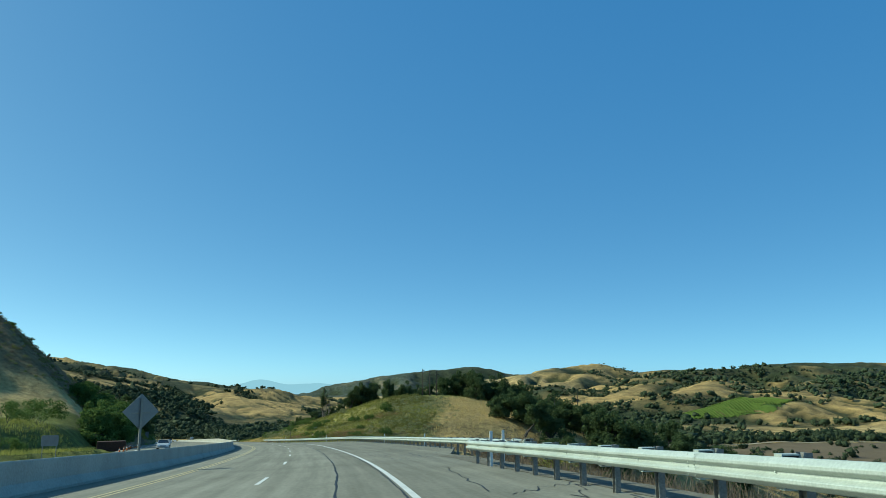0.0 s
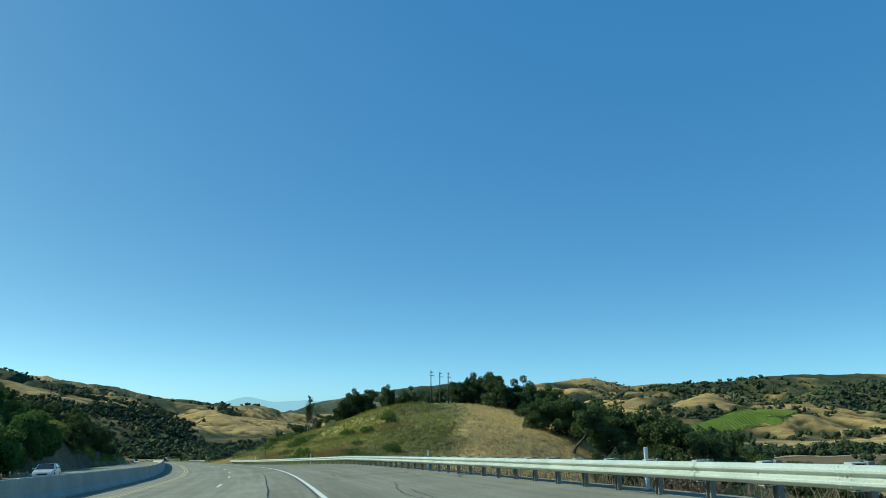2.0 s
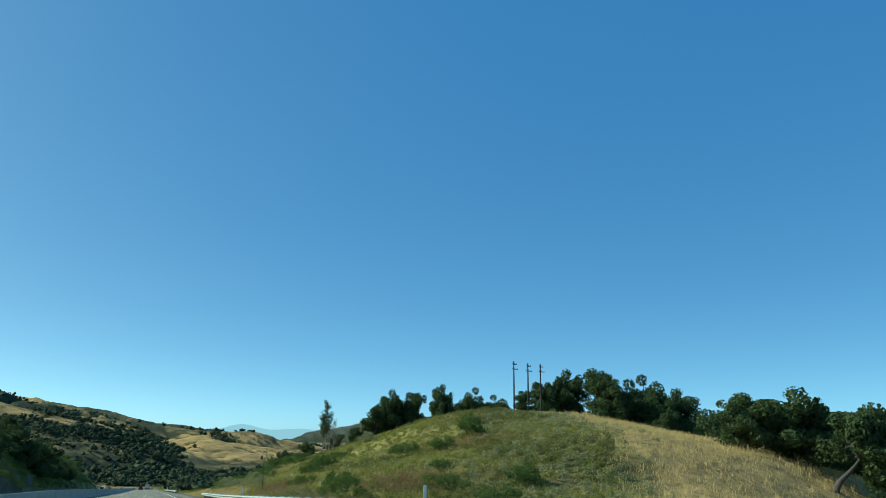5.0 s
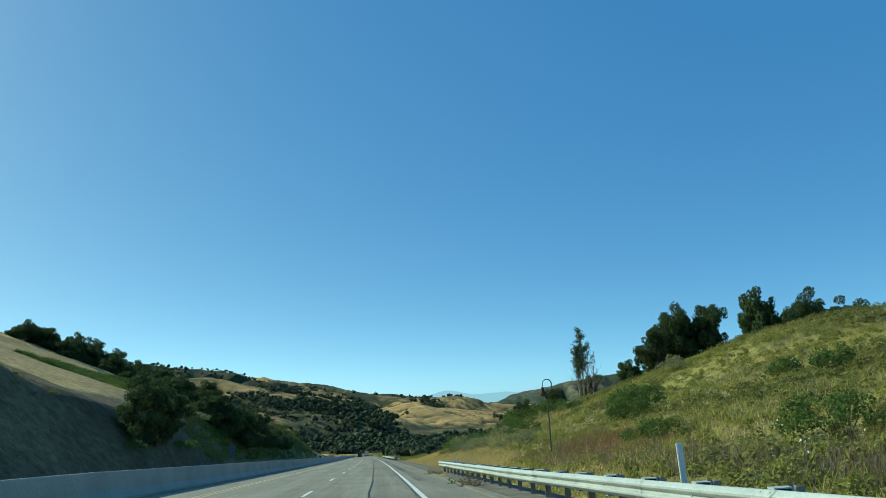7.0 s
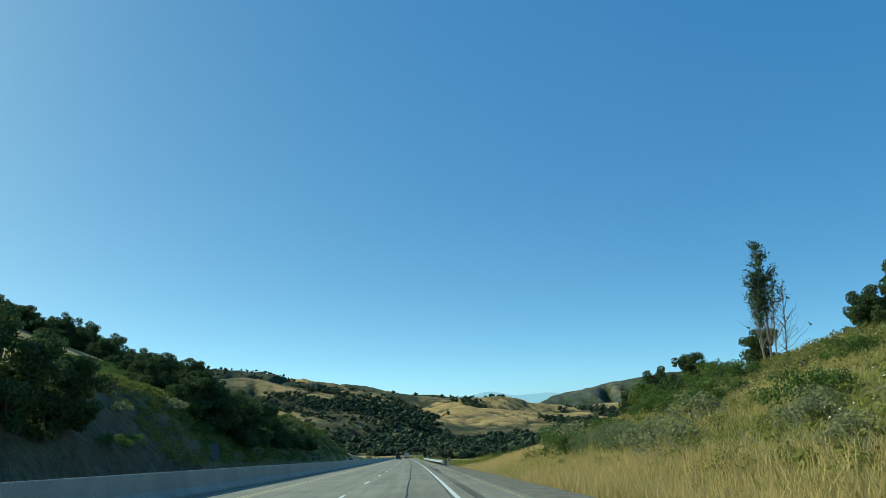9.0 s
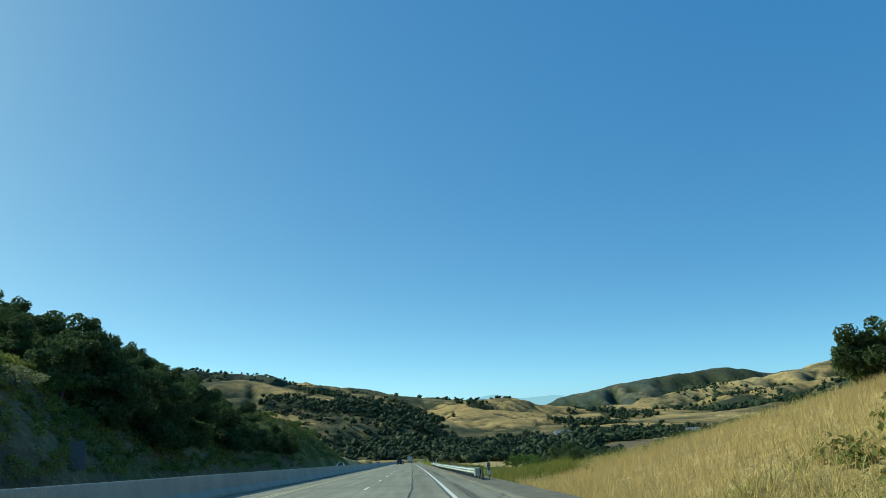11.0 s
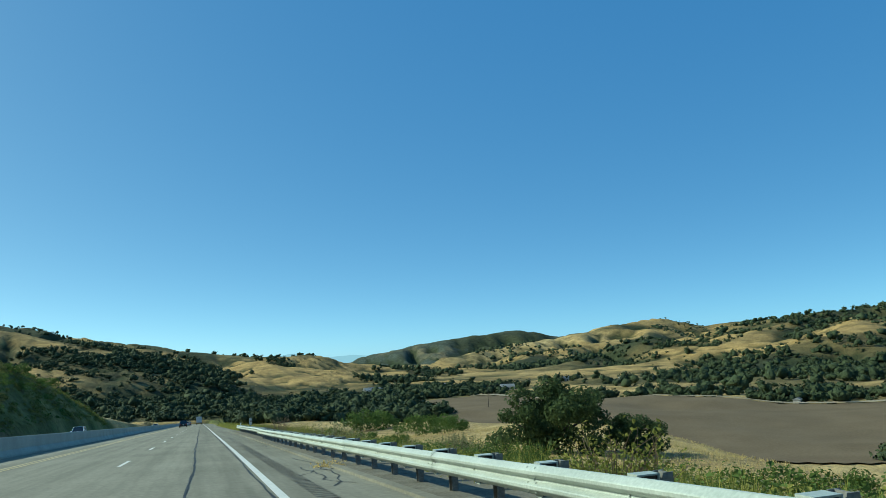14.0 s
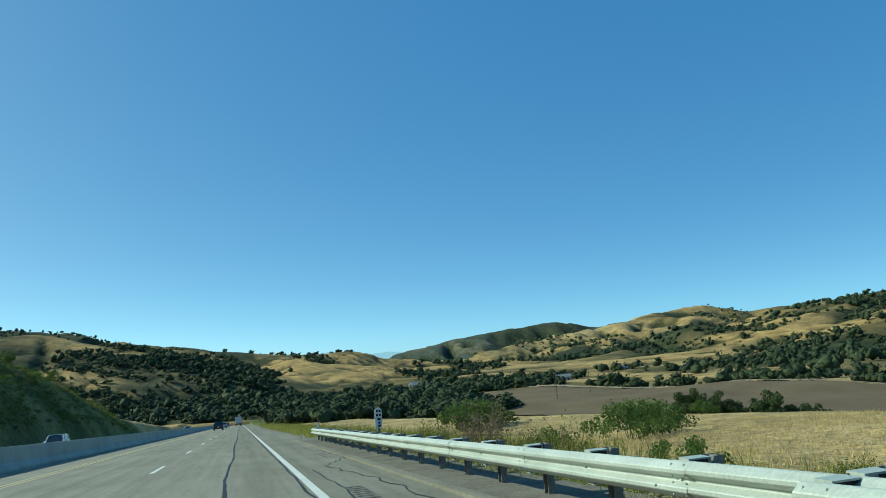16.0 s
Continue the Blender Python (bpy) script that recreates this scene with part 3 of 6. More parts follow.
def box(bm, cx, cy, cz, sx, sy, sz, m=None):
    made = bmesh.ops.create_cube(bm, size=1.0, matrix=(m or Matrix()) @ Matrix.Translation((cx, cy, cz)) @ Matrix.Diagonal((sx, sy, sz, 1)))
    return made["verts"]


def part(name, bm, mat, parent=None, label="", smooth=False, matrix=None):
    me = bpy.data.meshes.new(name)
    bm.to_mesh(me)
    bm.free()
    for q in mat if isinstance(mat, (list, tuple)) else [mat]:
        me.materials.append(q)
    me.shade_smooth() if smooth else me.shade_flat()
    ob = new(name, me)
    ob.parent = parent
    if matrix is not None:
        ob.matrix_basis = matrix
    return tagged(ob, label) if label else ob


def shape(name, build, mat, smooth=False):
    """A mesh that several parts share."""
    bm = bmesh.new()
    build(bm)
    me = bpy.data.meshes.new(name)
    bm.to_mesh(me)
    bm.free()
    me.materials.append(mat)
    me.shade_smooth() if smooth else me.shade_flat()
    return me


def post_shape(bm):
    # the I-section of a rolled post
    box(bm, 0, -0.07, 0.05, 0.10, 0.012, 1.3)
    box(bm, 0, 0.07, 0.05, 0.10, 0.012, 1.3)
    box(bm, 0, 0, 0.05, 0.012, 0.14, 1.3)


def block_shape(bm):
    # a steel channel with a dark wooden core set back in it
    for sx in (-0.1, 0.1):
        box(bm, sx, 0, 0, 0.014, 0.15, 0.36)
    box(bm, 0, 0, 0.173, 0.186, 0.15, 0.014)
    box(bm, 0, 0, -0.173, 0.186, 0.15, 0.014)
    core = {f for v in box(bm, 0, 0, 0, 0.186, 0.11, 0.332) for f in v.link_faces}
    for f in core:
        f.material_index = 1


POST = shape("post", post_shape, post_steel)
BLOCK = shape("block", block_shape, galvanised)
BLOCK.materials.append(wood_dark)


def guard_rail(label, s0, s1, lat, terminal=False, top=0.7):
    """A steel beam on posts with wooden spacer blocks, from s0 to s1."""
    root = tagged(new("guard_rail"), label, "guard rail", "guard rails")
    root.matrix_basis = Matrix.Translation(along(s0, float(lat(s0)), 0))
    s = np.arange(s0, s1 + 0.1, 1.905)
    la = lat(s)
    low = top - 0.31
    # lengths of beam, each lapped over the next, with front and back skins
    for k in range(0, len(s) - 1, 2):
        sb = np.array([s[k] - 0.16, s[k] + 0.2, s[min(k + 1, len(s) - 1)], s[min(k + 2, len(s) - 1)] + 0.16])
        lb = np.interp(sb, s, la) + np.array([-0.003, -0.002, 0.0, 0.003]) + 0.003 * math.sin(k * 1.7)
        dz = 0.003 * math.sin(k * 2.3)
        rings = [along(sb, lb - px, low + pz + dz) for px, pz in WBEAM] + [along(sb, lb - px + 0.005, low + pz + dz) for px, pz in WBEAM[::-1]]
        v = np.stack(rings, 1).reshape(-1, 3) - np.array(root.matrix_basis.translation)
        n, c = len(sb), len(rings)
        i = np.arange(n * c).reshape(n, c)
        j = np.roll(i, -1, axis=1)
        q = np.stack([i[:-1], j[:-1], j[1:], i[1:]], -1).reshape(-1, 4)
        quads_object("beam", v, q, galvanised, smooth=False, parent=root)
    for k, (a, b) in enumerate(zip(s, la)):
        hd = math.atan2(float(np.interp(a, A_S, A_TY)), float(np.interp(a, A_S, A_TX))) - math.pi / 2
        for nm, me, off, up in (("post", POST, 0.31, top - 0.675), ("block", BLOCK, 0.125, top - 0.160)):
            o = new(nm, me)
            o.parent = root
            w = along(a, b + off, up)
            o.matrix_basis = Matrix.Translation(Vector(w) - root.matrix_basis.translation) @ Matrix.Rotation(hd, 4, "Z")
    bm = bmesh.new()
    for k in range(0, len(s), 2):
        for ds, pz, out in ((-0.1, 0.03, 0.05), (0.1, 0.03, 0.05), (-0.1, 0.125, 0.05), (0.1, 0.125, 0.05), (-0.1, 0.185, 0.05), (0.1, 0.185, 0.05), (-0.1, 0.28, 0.05), (0.1, 0.28, 0.05), (0.0, 0.155, 0.024), (1.9, 0.155, 0.024)):
            w = Vector(along(s[k] + ds, float(np.interp(s[k] + ds, s, la)) - out, low + pz)) - root.matrix_basis.translation
            bmesh.ops.create_uvsphere(bm, u_segments=6, v_segments=4, radius=0.013, matrix=Matrix.Translation(w))
    tagged(part("bolts", bm, galvanised, root), kind="stuff")
    if terminal:
        bm = bmesh.new()
        w = Vector(along(s0 - 0.1, float(lat(s0)) - 0.02, low + 0.155)) - root.matrix_basis.translation
        vs = bmesh.ops.create_cone(bm, cap_ends=True, segments=16, radius1=0.17, radius2=0.17, depth=0.42, matrix=Matrix.Translation(w))["verts"]
        part("end_cap", bm, galvanised, root, "rounded steel end terminal")
    return root


def lerp(xs, ys):
    return lambda q: np.interp(q, xs, ys)


guard_rail("white galvanised guard rail with steel posts and wooden blocks", -40, 26.6, lerp([-40, 31], [4.4, 4.3]), top=0.80)
guard_rail("long galvanised guard rail following the bend below the hill", 30, 204, lerp([30, 50, 110, 128, 142, 155, 165, 175, 204], [7.2, 7.1, 7.2, 6.2, 5.2, 4.5, 4.1, 3.9, 3.8]), top=0.67)
guard_rail("galvanised guard rail with a rounded end terminal", 290, 363, lerp([290, 300, 315, 363], [3.5, 3.4, 3.35, 3.35]), terminal=True, top=0.62)
guard_rail("galvanised guard rail lapped behind the next one", 360.5, 401, lerp([360, 401], [3.6, 3.75]), top=0.64)
# ---------------------------------------------------------------- plants


def leaves(rs, pos, nrm, size, squash=0.62):
    """Diamond leaf sprays at pos, roughly facing nrm. Returns vertices and quads."""
    n = len(pos)
    nrm = nrm + rs.randn(n, 3) * 0.55
    nrm /= np.linalg.norm(nrm, axis=1)[:, None] + 1e-9
    t = np.cross(nrm, rs.randn(n, 3))
    t /= np.linalg.norm(t, axis=1)[:, None] + 1e-9
    b = np.cross(nrm, t)
    sz = (size * rs.uniform(0.6, 1.35, n))[:, None]
    bend = nrm * sz * 0.25
    v = np.stack([pos - t * sz, pos + b * sz * squash + bend, pos + t * sz, pos - b * sz * squash + bend], 1).reshape(-1, 3)
    return v, np.arange(4 * n).reshape(-1, 4)


def lump_cloud(rs, centres, radii, per, size, flat=0.8):
    """Leaf sprays over and inside rounded lumps."""
    P, N = [], []
    for c, r in zip(centres, radii):
        n = max(12, int(per * r * r))
        d = rs.randn(n, 3)
        d /= np.linalg.norm(d, axis=1)[:, None]
        rad = r * (1 - 0.55 * rs.rand(n) ** 2.2)
        P.append(c + d * rad[:, None] * np.array([1, 1, flat]))
        N.append(d)
    return leaves(rs, np.concatenate(P), np.concatenate(N), size)


def tube(points, radii, seg=7):
    p, r = np.asarray(points, float), np.asarray(radii, float)
    t = np.gradient(p, axis=0)
    t /= np.linalg.norm(t, axis=1)[:, None]
    a = np.cross(t, np.array([0.31, 0.95, 0.11]))
    a /= np.linalg.norm(a, axis=1)[:, None]
    b = np.cross(t, a)
    an = np.linspace(0, 2 * np.pi, seg, endpoint=False)
    v = (p[:, None] + r[:, None, None] * (a[:, None] * np.cos(an)[None, :, None] + b[:, None] * np.sin(an)[None, :, None])).reshape(-1, 3)
    i = np.arange(len(p) * seg).reshape(len(p), seg)
    j = np.roll(i, -1, axis=1)
    return v, np.stack([i[:-1], j[:-1], j[1:], i[1:]], -1).reshape(-1, 4)


def joined(pieces):
    V, Q, o = [], [], 0
    for v, q in pieces:
        V.append(v)
        Q.append(q + o)
        o += len(v)
    return np.concatenate(V), np.concatenate(Q)


def limb(rs, start, way, length, r0, bends=5, sag=0.15, jit=0.22):
    p, out = np.array(start, float), [np.array(start, float)]
    d = np.array(way, float) / np.linalg.norm(way)
    for k in range(bends):
        d = d + rs.randn(3) * jit + np.array([0, 0, sag * (1 - k / bends)])
        d /= np.linalg.norm(d)
        p = p + d * length / bends
        out.append(p.copy())
    return out, np.linspace(r0, r0 * 0.28, bends + 1)


def oak_tree(seed, height, spread, label, leaf=None, per=135, size=0.22, bare=0.28, open_crown=1.0):
    """Live oak: short leaning trunk, crooked limbs and a lumpy crown with gaps."""
    rs = np.random.RandomState(seed)
    root = tagged(new("oak_tree"), label, "oak tree", "oaks")
    tr_p, tr_r = limb(rs, (0, 0, -0.6), (rs.uniform(-.25, .25), rs.uniform(-.25, .25), 1), height * bare + 1.2, height * 0.042)
    wood = [tube(tr_p, tr_r * 1.0, 8)]
    fork = tr_p[-1]
    C, R = [], []
    n = rs.randint(6, 9)
    for k in range(n):
        az = 2 * np.pi * (k + rs.uniform(-.3, .3)) / n
        up = rs.uniform(0.35, 1.5)
        L = spread * rs.uniform(0.55, 0.95) if up < 0.9 else (height - fork[2]) * rs.uniform(0.6, 0.85)
        lp, lr = limb(rs, fork, (math.cos(az), math.sin(az), up), L, height * 0.024)
        wood.append(tube(lp, lr, 6))
        tip = lp[-1]
        for q in range(rs.randint(4, 7)):
            C.append(tip + rs.randn(3) * spread * 0.17 * open_crown)
            R.append(spread * rs.uniform(0.15, 0.29))
        C.append(lp[3] + rs.randn(3) * 0.3 + np.array([0, 0, spread * 0.15]))
        R.append(spread * rs.uniform(0.16, 0.26))
        sp, sr = limb(rs, lp[3], rs.randn(3) + np.array([math.cos(az), math.sin(az), 0.8]), L * 0.5, height * 0.010, 4)
        wood.append(tube(sp, sr, 5))
        C.append(sp[-1])
        R.append(spread * rs.uniform(0.12, 0.22))
    for q in range(int(9 * (bare < 0.3))):
        az = rs.uniform(0, 6.28)
        C.append(np.array([math.cos(az), math.sin(az), 0]) * spread * rs.uniform(0.2, 0.75) + np.array([0, 0, height * rs.uniform(0.10, 0.35)]))
        R.append(spread * rs.uniform(0.22, 0.34))
    C, R = np.array(C), np.array(R)
    top = (C[:, 2] + R * 0.8).max()
    C[:, 2] = fork[2] + (C[:, 2] - fork[2]) * (height - fork[2]) / (top - fork[2])
    v, q = joined(wood)
    quads_object("trunk", v, q, bark, smooth=True, parent=root)
    v, q = lump_cloud(rs, C, R, per, size)
    quads_object("crown", v, q, leaf or oak_leaf, parent=root)
    return root


def round_bush(seed, height, spread, label, leaf, per=260, size=0.11, name="bush", stems=6, spiky=0.0):
    rs = np.random.RandomState(seed)
    root = tagged(new(name), label, "bush", "roadside bushes")
    wood, C, R = [], [], []
    for k in range(stems):
        az = rs.uniform(0, 6.28)
        lp, lr = limb(rs, (0.15 * math.cos(az), 0.15 * math.sin(az), -0.2), (math.cos(az) * 0.8, math.sin(az) * 0.8, 1.0), height * 0.9, 0.035)
        wood.append(tube(lp, lr, 5))
    for k in range(int(16 + spread * 4)):
        a, r = rs.uniform(0, 6.28), spread * rs.rand() ** 0.6
        h = height * (1 - 0.55 * (r / spread) ** 2) * rs.uniform(0.35, 0.92)
        C.append((r * math.cos(a), r * math.sin(a), h))
        R.append(rs.uniform(0.16, 0.30) * min(height, spread * 1.3))
    v, q = joined(wood)
    quads_object("stem_mass", v, q, bark, smooth=True, parent=root)
    v, q = lump_cloud(rs, np.array(C), np.array(R), per, size)
    v[:, 2] = np.maximum(v[:, 2], 0.02)
    quads_object("foliage", v, q, leaf, parent=root)
    return root


def put_down(ob, x, y, turn=0.0, scale=(1, 1, 1), sink=0.1, copy=True):
    m = Matrix.Translation((x, y, float(land(x, y)) - sink)) @ Matrix.Rotation(turn, 4, "Z") @ Matrix.Diagonal((*scale, 1))
    if copy:
        return copy_thing(ob, m)
    ob.matrix_basis = m
    return ob


pr = np.random.RandomState(12)
OAK_LABEL = "dark green live oak with a lumpy crown on the dry hillside"
oaks = [oak_tree(20 + k, h, sp, OAK_LABEL, bare=b, open_crown=oc) for k, (h, sp, b, oc) in enumerate([(7.0, 3.6, 0.12, 1.2), (8.5, 4.6, 0.12, 1.2), (6.0, 4.2, 0.10, 1.3), (9.0, 4.0, 0.40, 0.8), (7.5, 5.0, 0.10, 1.3)])]
# place: variant, x, y, height factor, width factor
HILL_OAKS = [
    (1, 41.5, 95.5, 0.78, 0.66), (3, 37.2, 94.0, 0.62, 0.66), (0, 45.5, 94.0, 0.82, 0.68), (2, 39.0, 97.5, 0.62, 0.66), (2, 43.5, 97.0, 0.8, 0.56),
    (2, 48.5, 87.5, 0.92, 0.60), (4, 52.5, 86.0, 0.66, 0.60), (4, 56.5, 83.5, 0.50, 0.60), (2, 35.2, 97.5, 0.42, 0.42),
    (0, 58.5, 74.0, 0.55, 0.48), (0, 65.0, 78.0, 0.90, 0.80), (1, 70.0, 79.0, 1.05, 0.90), (3, 75.5, 71.5, 1.05, 1.0), (1, 72.0, 68.0, 0.9, 0.9), (4, 79.0, 70.0, 1.1, 0.9),
    (4, 82.0, 75.0, 1.15, 1.0), (1, 88.0, 71.0, 1.0, 1.0), (2, 80.0, 66.0, 0.9, 0.8), (4, 93.0, 63.0, 1.0, 1.0), (2, 76.5, 74.0, 0.8, 0.8),
    (0, 30.6, 121.5, 0.50, 0.55), (2, 24.5, 113.5, 0.45, 0.40), (0, 35.5, 116.0, 0.45, 0.55), (2, 28.0, 131.0, 0.5, 0.55)]
DOWN_OAKS = [(62, 14, 1.15), (66, 21, 1.15), (65, 5, 1.0), (71, 11, 1.2), (69, 28, 1.0), (75, 2, 1.2), (60, 23, 0.85), (70, -8, 1.0), (79, 46, 1.05), (80, 35, 1.15), (86, 28, 1.3), (88, 18, 1.35), (82, 8, 1.2), (92, 30, 1.35), (96, 20, 1.35), (90, 2, 1.2), (88, 46, 1.0), (96, 50, 1.1), (104, 44, 1.05), (86, 33, 0.85), (97, 36, 1.1), (108, 31, 1.15), (117, 44, 1.2), (92, 22, 0.95), (103, 20, 1.1),
             (115, 22, 1.2), (126, 34, 1.25), (84, 14, 0.8), (95, 8, 0.95), (108, 8, 1.1), (121, 12, 1.2), (132, 22, 1.3), (74, 24, 0.55), (78, 40, 0.6), (112, 54, 1.2), (128, 50, 1.3),
             (101, -6, 1.0), (116, -4, 1.1), (66, 12, 0.4), (70, 50, 0.45), (140, 38, 1.3), (88, -8, 0.8), (138, 10, 1.2)]
LEFT_OAKS = [(-30, 172, 1.0), (-33, 167, 0.9), (-31, 207, 0.95), (-31, 196, 0.7), (-40, 211, 0.7), (-28.5, 216, 0.85), (-28.5, 225, 0.75), (-28.5, 234, 0.75), (-28.5, 244, 0.7), (-28.5, 253, 0.75), (-28.5, 262, 0.7), (-28.5, 271, 0.75), (-28.5, 280, 0.7), (-36, 238, 0.6), (-38, 250, 0.6), (-40, 262, 0.55), (-44, 226, 0.5), (-46, 272, 0.5), (-30, 290, 0.65),
             (-30.5, 26, 1.0), (-31, 36, 1.15), (-32, 46, 1.1), (-31, 55, 1.0), (-36, 30, 0.9), (-37, 42, 0.8),
             (-30, -12, 0.92), (-29.5, -5, 1.0), (-30.5, 0, 1.0), (-29.5, 8, 0.9), (-30, 14, 0.8)]
for k, (v, x, y, fh, fw) in enumerate(HILL_OAKS):
    f = 1.30 if y > 82 else 1.12
    put_down(oaks[v], x, y, pr.uniform(0, 6.28), (fw * 1.05, fw * 1.05, fh * f), 0.15)
for x, y, f in DOWN_OAKS:
    g = f * pr.uniform(0.85, 1.1)
    tagged(put_down(oaks[pr.randint(5)], x, y, pr.uniform(0, 6.28), (g, g, f * pr.uniform(0.85, 1.05)), 0.3), "dense dark live oak on the slope below the road")
for k in range(34):                         # the crowded crest that falls away with the ridge
    y = 239 + 103 * (k + pr.uniform(-0.4, 0.4)) / 33
    LEFT_OAKS.append((np.interp(y, [239, 285, 342], [-101, -92, -79]) + pr.uniform(-5, 5), y, pr.uniform(0.75, 1.1) * np.interp(y, [250, 300], [1.0, 1.3])))
for k in range(46):                         # oaks down the face of the ridge
    y = pr.uniform(232, 345)
    f = pr.rand() ** 0.8
    LEFT_OAKS.append((np.interp(y, [232, 285, 345], [-98, -88, -76]) * (1 - f) - 44 * f, y, pr.uniform(0.5, 0.95) * (1 - 0.4 * f)))
green_trees = [oak_tree(40 + k, h, sp, "broad bright green tree beside the opposite carriageway", leaf=bush_leaf, bare=0.12, open_crown=0.9, per=130, size=0.23) for k, (h, sp) in enumerate([(8.0, 5.0), (7.2, 4.8)])]
put_down(green_trees[0], -29.0, 3.5, 1.0, (0.9, 0.9, 0.9), copy=False)
put_down(green_trees[1], -29.5, -8.5, 2.0, copy=False)
for x, y, f in LEFT_OAKS:
    g = f * pr.uniform(0.85, 1.15)
    if y < 100:
        put_down(green_trees[pr.randint(2)], x, y, pr.uniform(0, 6.28), (g, g, f * pr.uniform(0.9, 1.1)), 0.3)
        continue
    tagged(put_down(oaks[(0, 1, 2, 4)[pr.randint(4)]], x, y, pr.uniform(0, 6.28), (g, g, f * pr.uniform(0.9, 1.1)), 0.3), "shaded live oak on the steep bank across the road")
bank_oak = oak_tree(61, 10.6, 5.0, "tall dark live oak at the foot of the bank", bare=0.13, open_crown=1.1, per=150, size=0.21)
bank_oak_2 = oak_tree(64, 10.0, 4.6, "tall dark live oak at the foot of the bank", bare=0.14, open_crown=1.2, per=150, size=0.21)
for k, (x, y, fw, fh) in enumerate([(-28.2, 108, 0.80, 0.86), (-28.8, 115, 0.75, 0.74), (-28.2, 181, 1.0, 0.95), (-28.6, 189, 0.9, 0.92), (-34.0, 176, 0.9, 0.85), (-41.0, 175, 0.85, 0.70), (-43.0, 184, 0.9, 0.72), (-38.0, 192, 0.8, 0.72), (-29.5, 247, 0.8, 0.65), (-29.5, 262, 0.85, 0.6)]):
    put_down((bank_oak, bank_oak_2)[k % 2], x, y, 1.3 * k, (fw, fw, fh), 0.3)
put_down(bank_oak, -28.4, 101.0, 0.5, (0.75, 0.75, 0.88), copy=False)
put_down(bank_oak_2, -48.0, 190.0, 0.5, (0.8, 0.8, 0.65), copy=False)
for k, q in enumerate(oaks):       # the models themselves stand at the wood's edge
    put_down(q, -54 - 6 * k, 268 + 4 * k, k, copy=False)

# bushes
shade_bush = round_bush(51, 2.2, 1.8, "round dark green bush on the weedy hill", bush_leaf)
wide_bush = round_bush(52, 2.6, 3.0, "wide leafy green bush beside the road", bush_leaf, per=200)
silver_bush = round_bush(54, 2.3, 2.2, "bushy silver-green shrub at the foot of the hill", silver_leaf, per=300, size=0.07)
put_down(silver_bush, 11.8, 82.5, 0.7, (0.75, 0.75, 0.7), copy=False)
weed_bush = round_bush(55, 1.3, 1.3, "yellow-green weedy shrub in dry grass", weed_leaf, per=320, size=0.06)
put_down(weed_bush, 10.2, 69.5, 0.7, (0.8, 0.8, 0.8), copy=False)
sage_bush = round_bush(53, 1.6, 1.6, "grey-green sage bush in dry grass", sage_leaf, per=300, size=0.08)
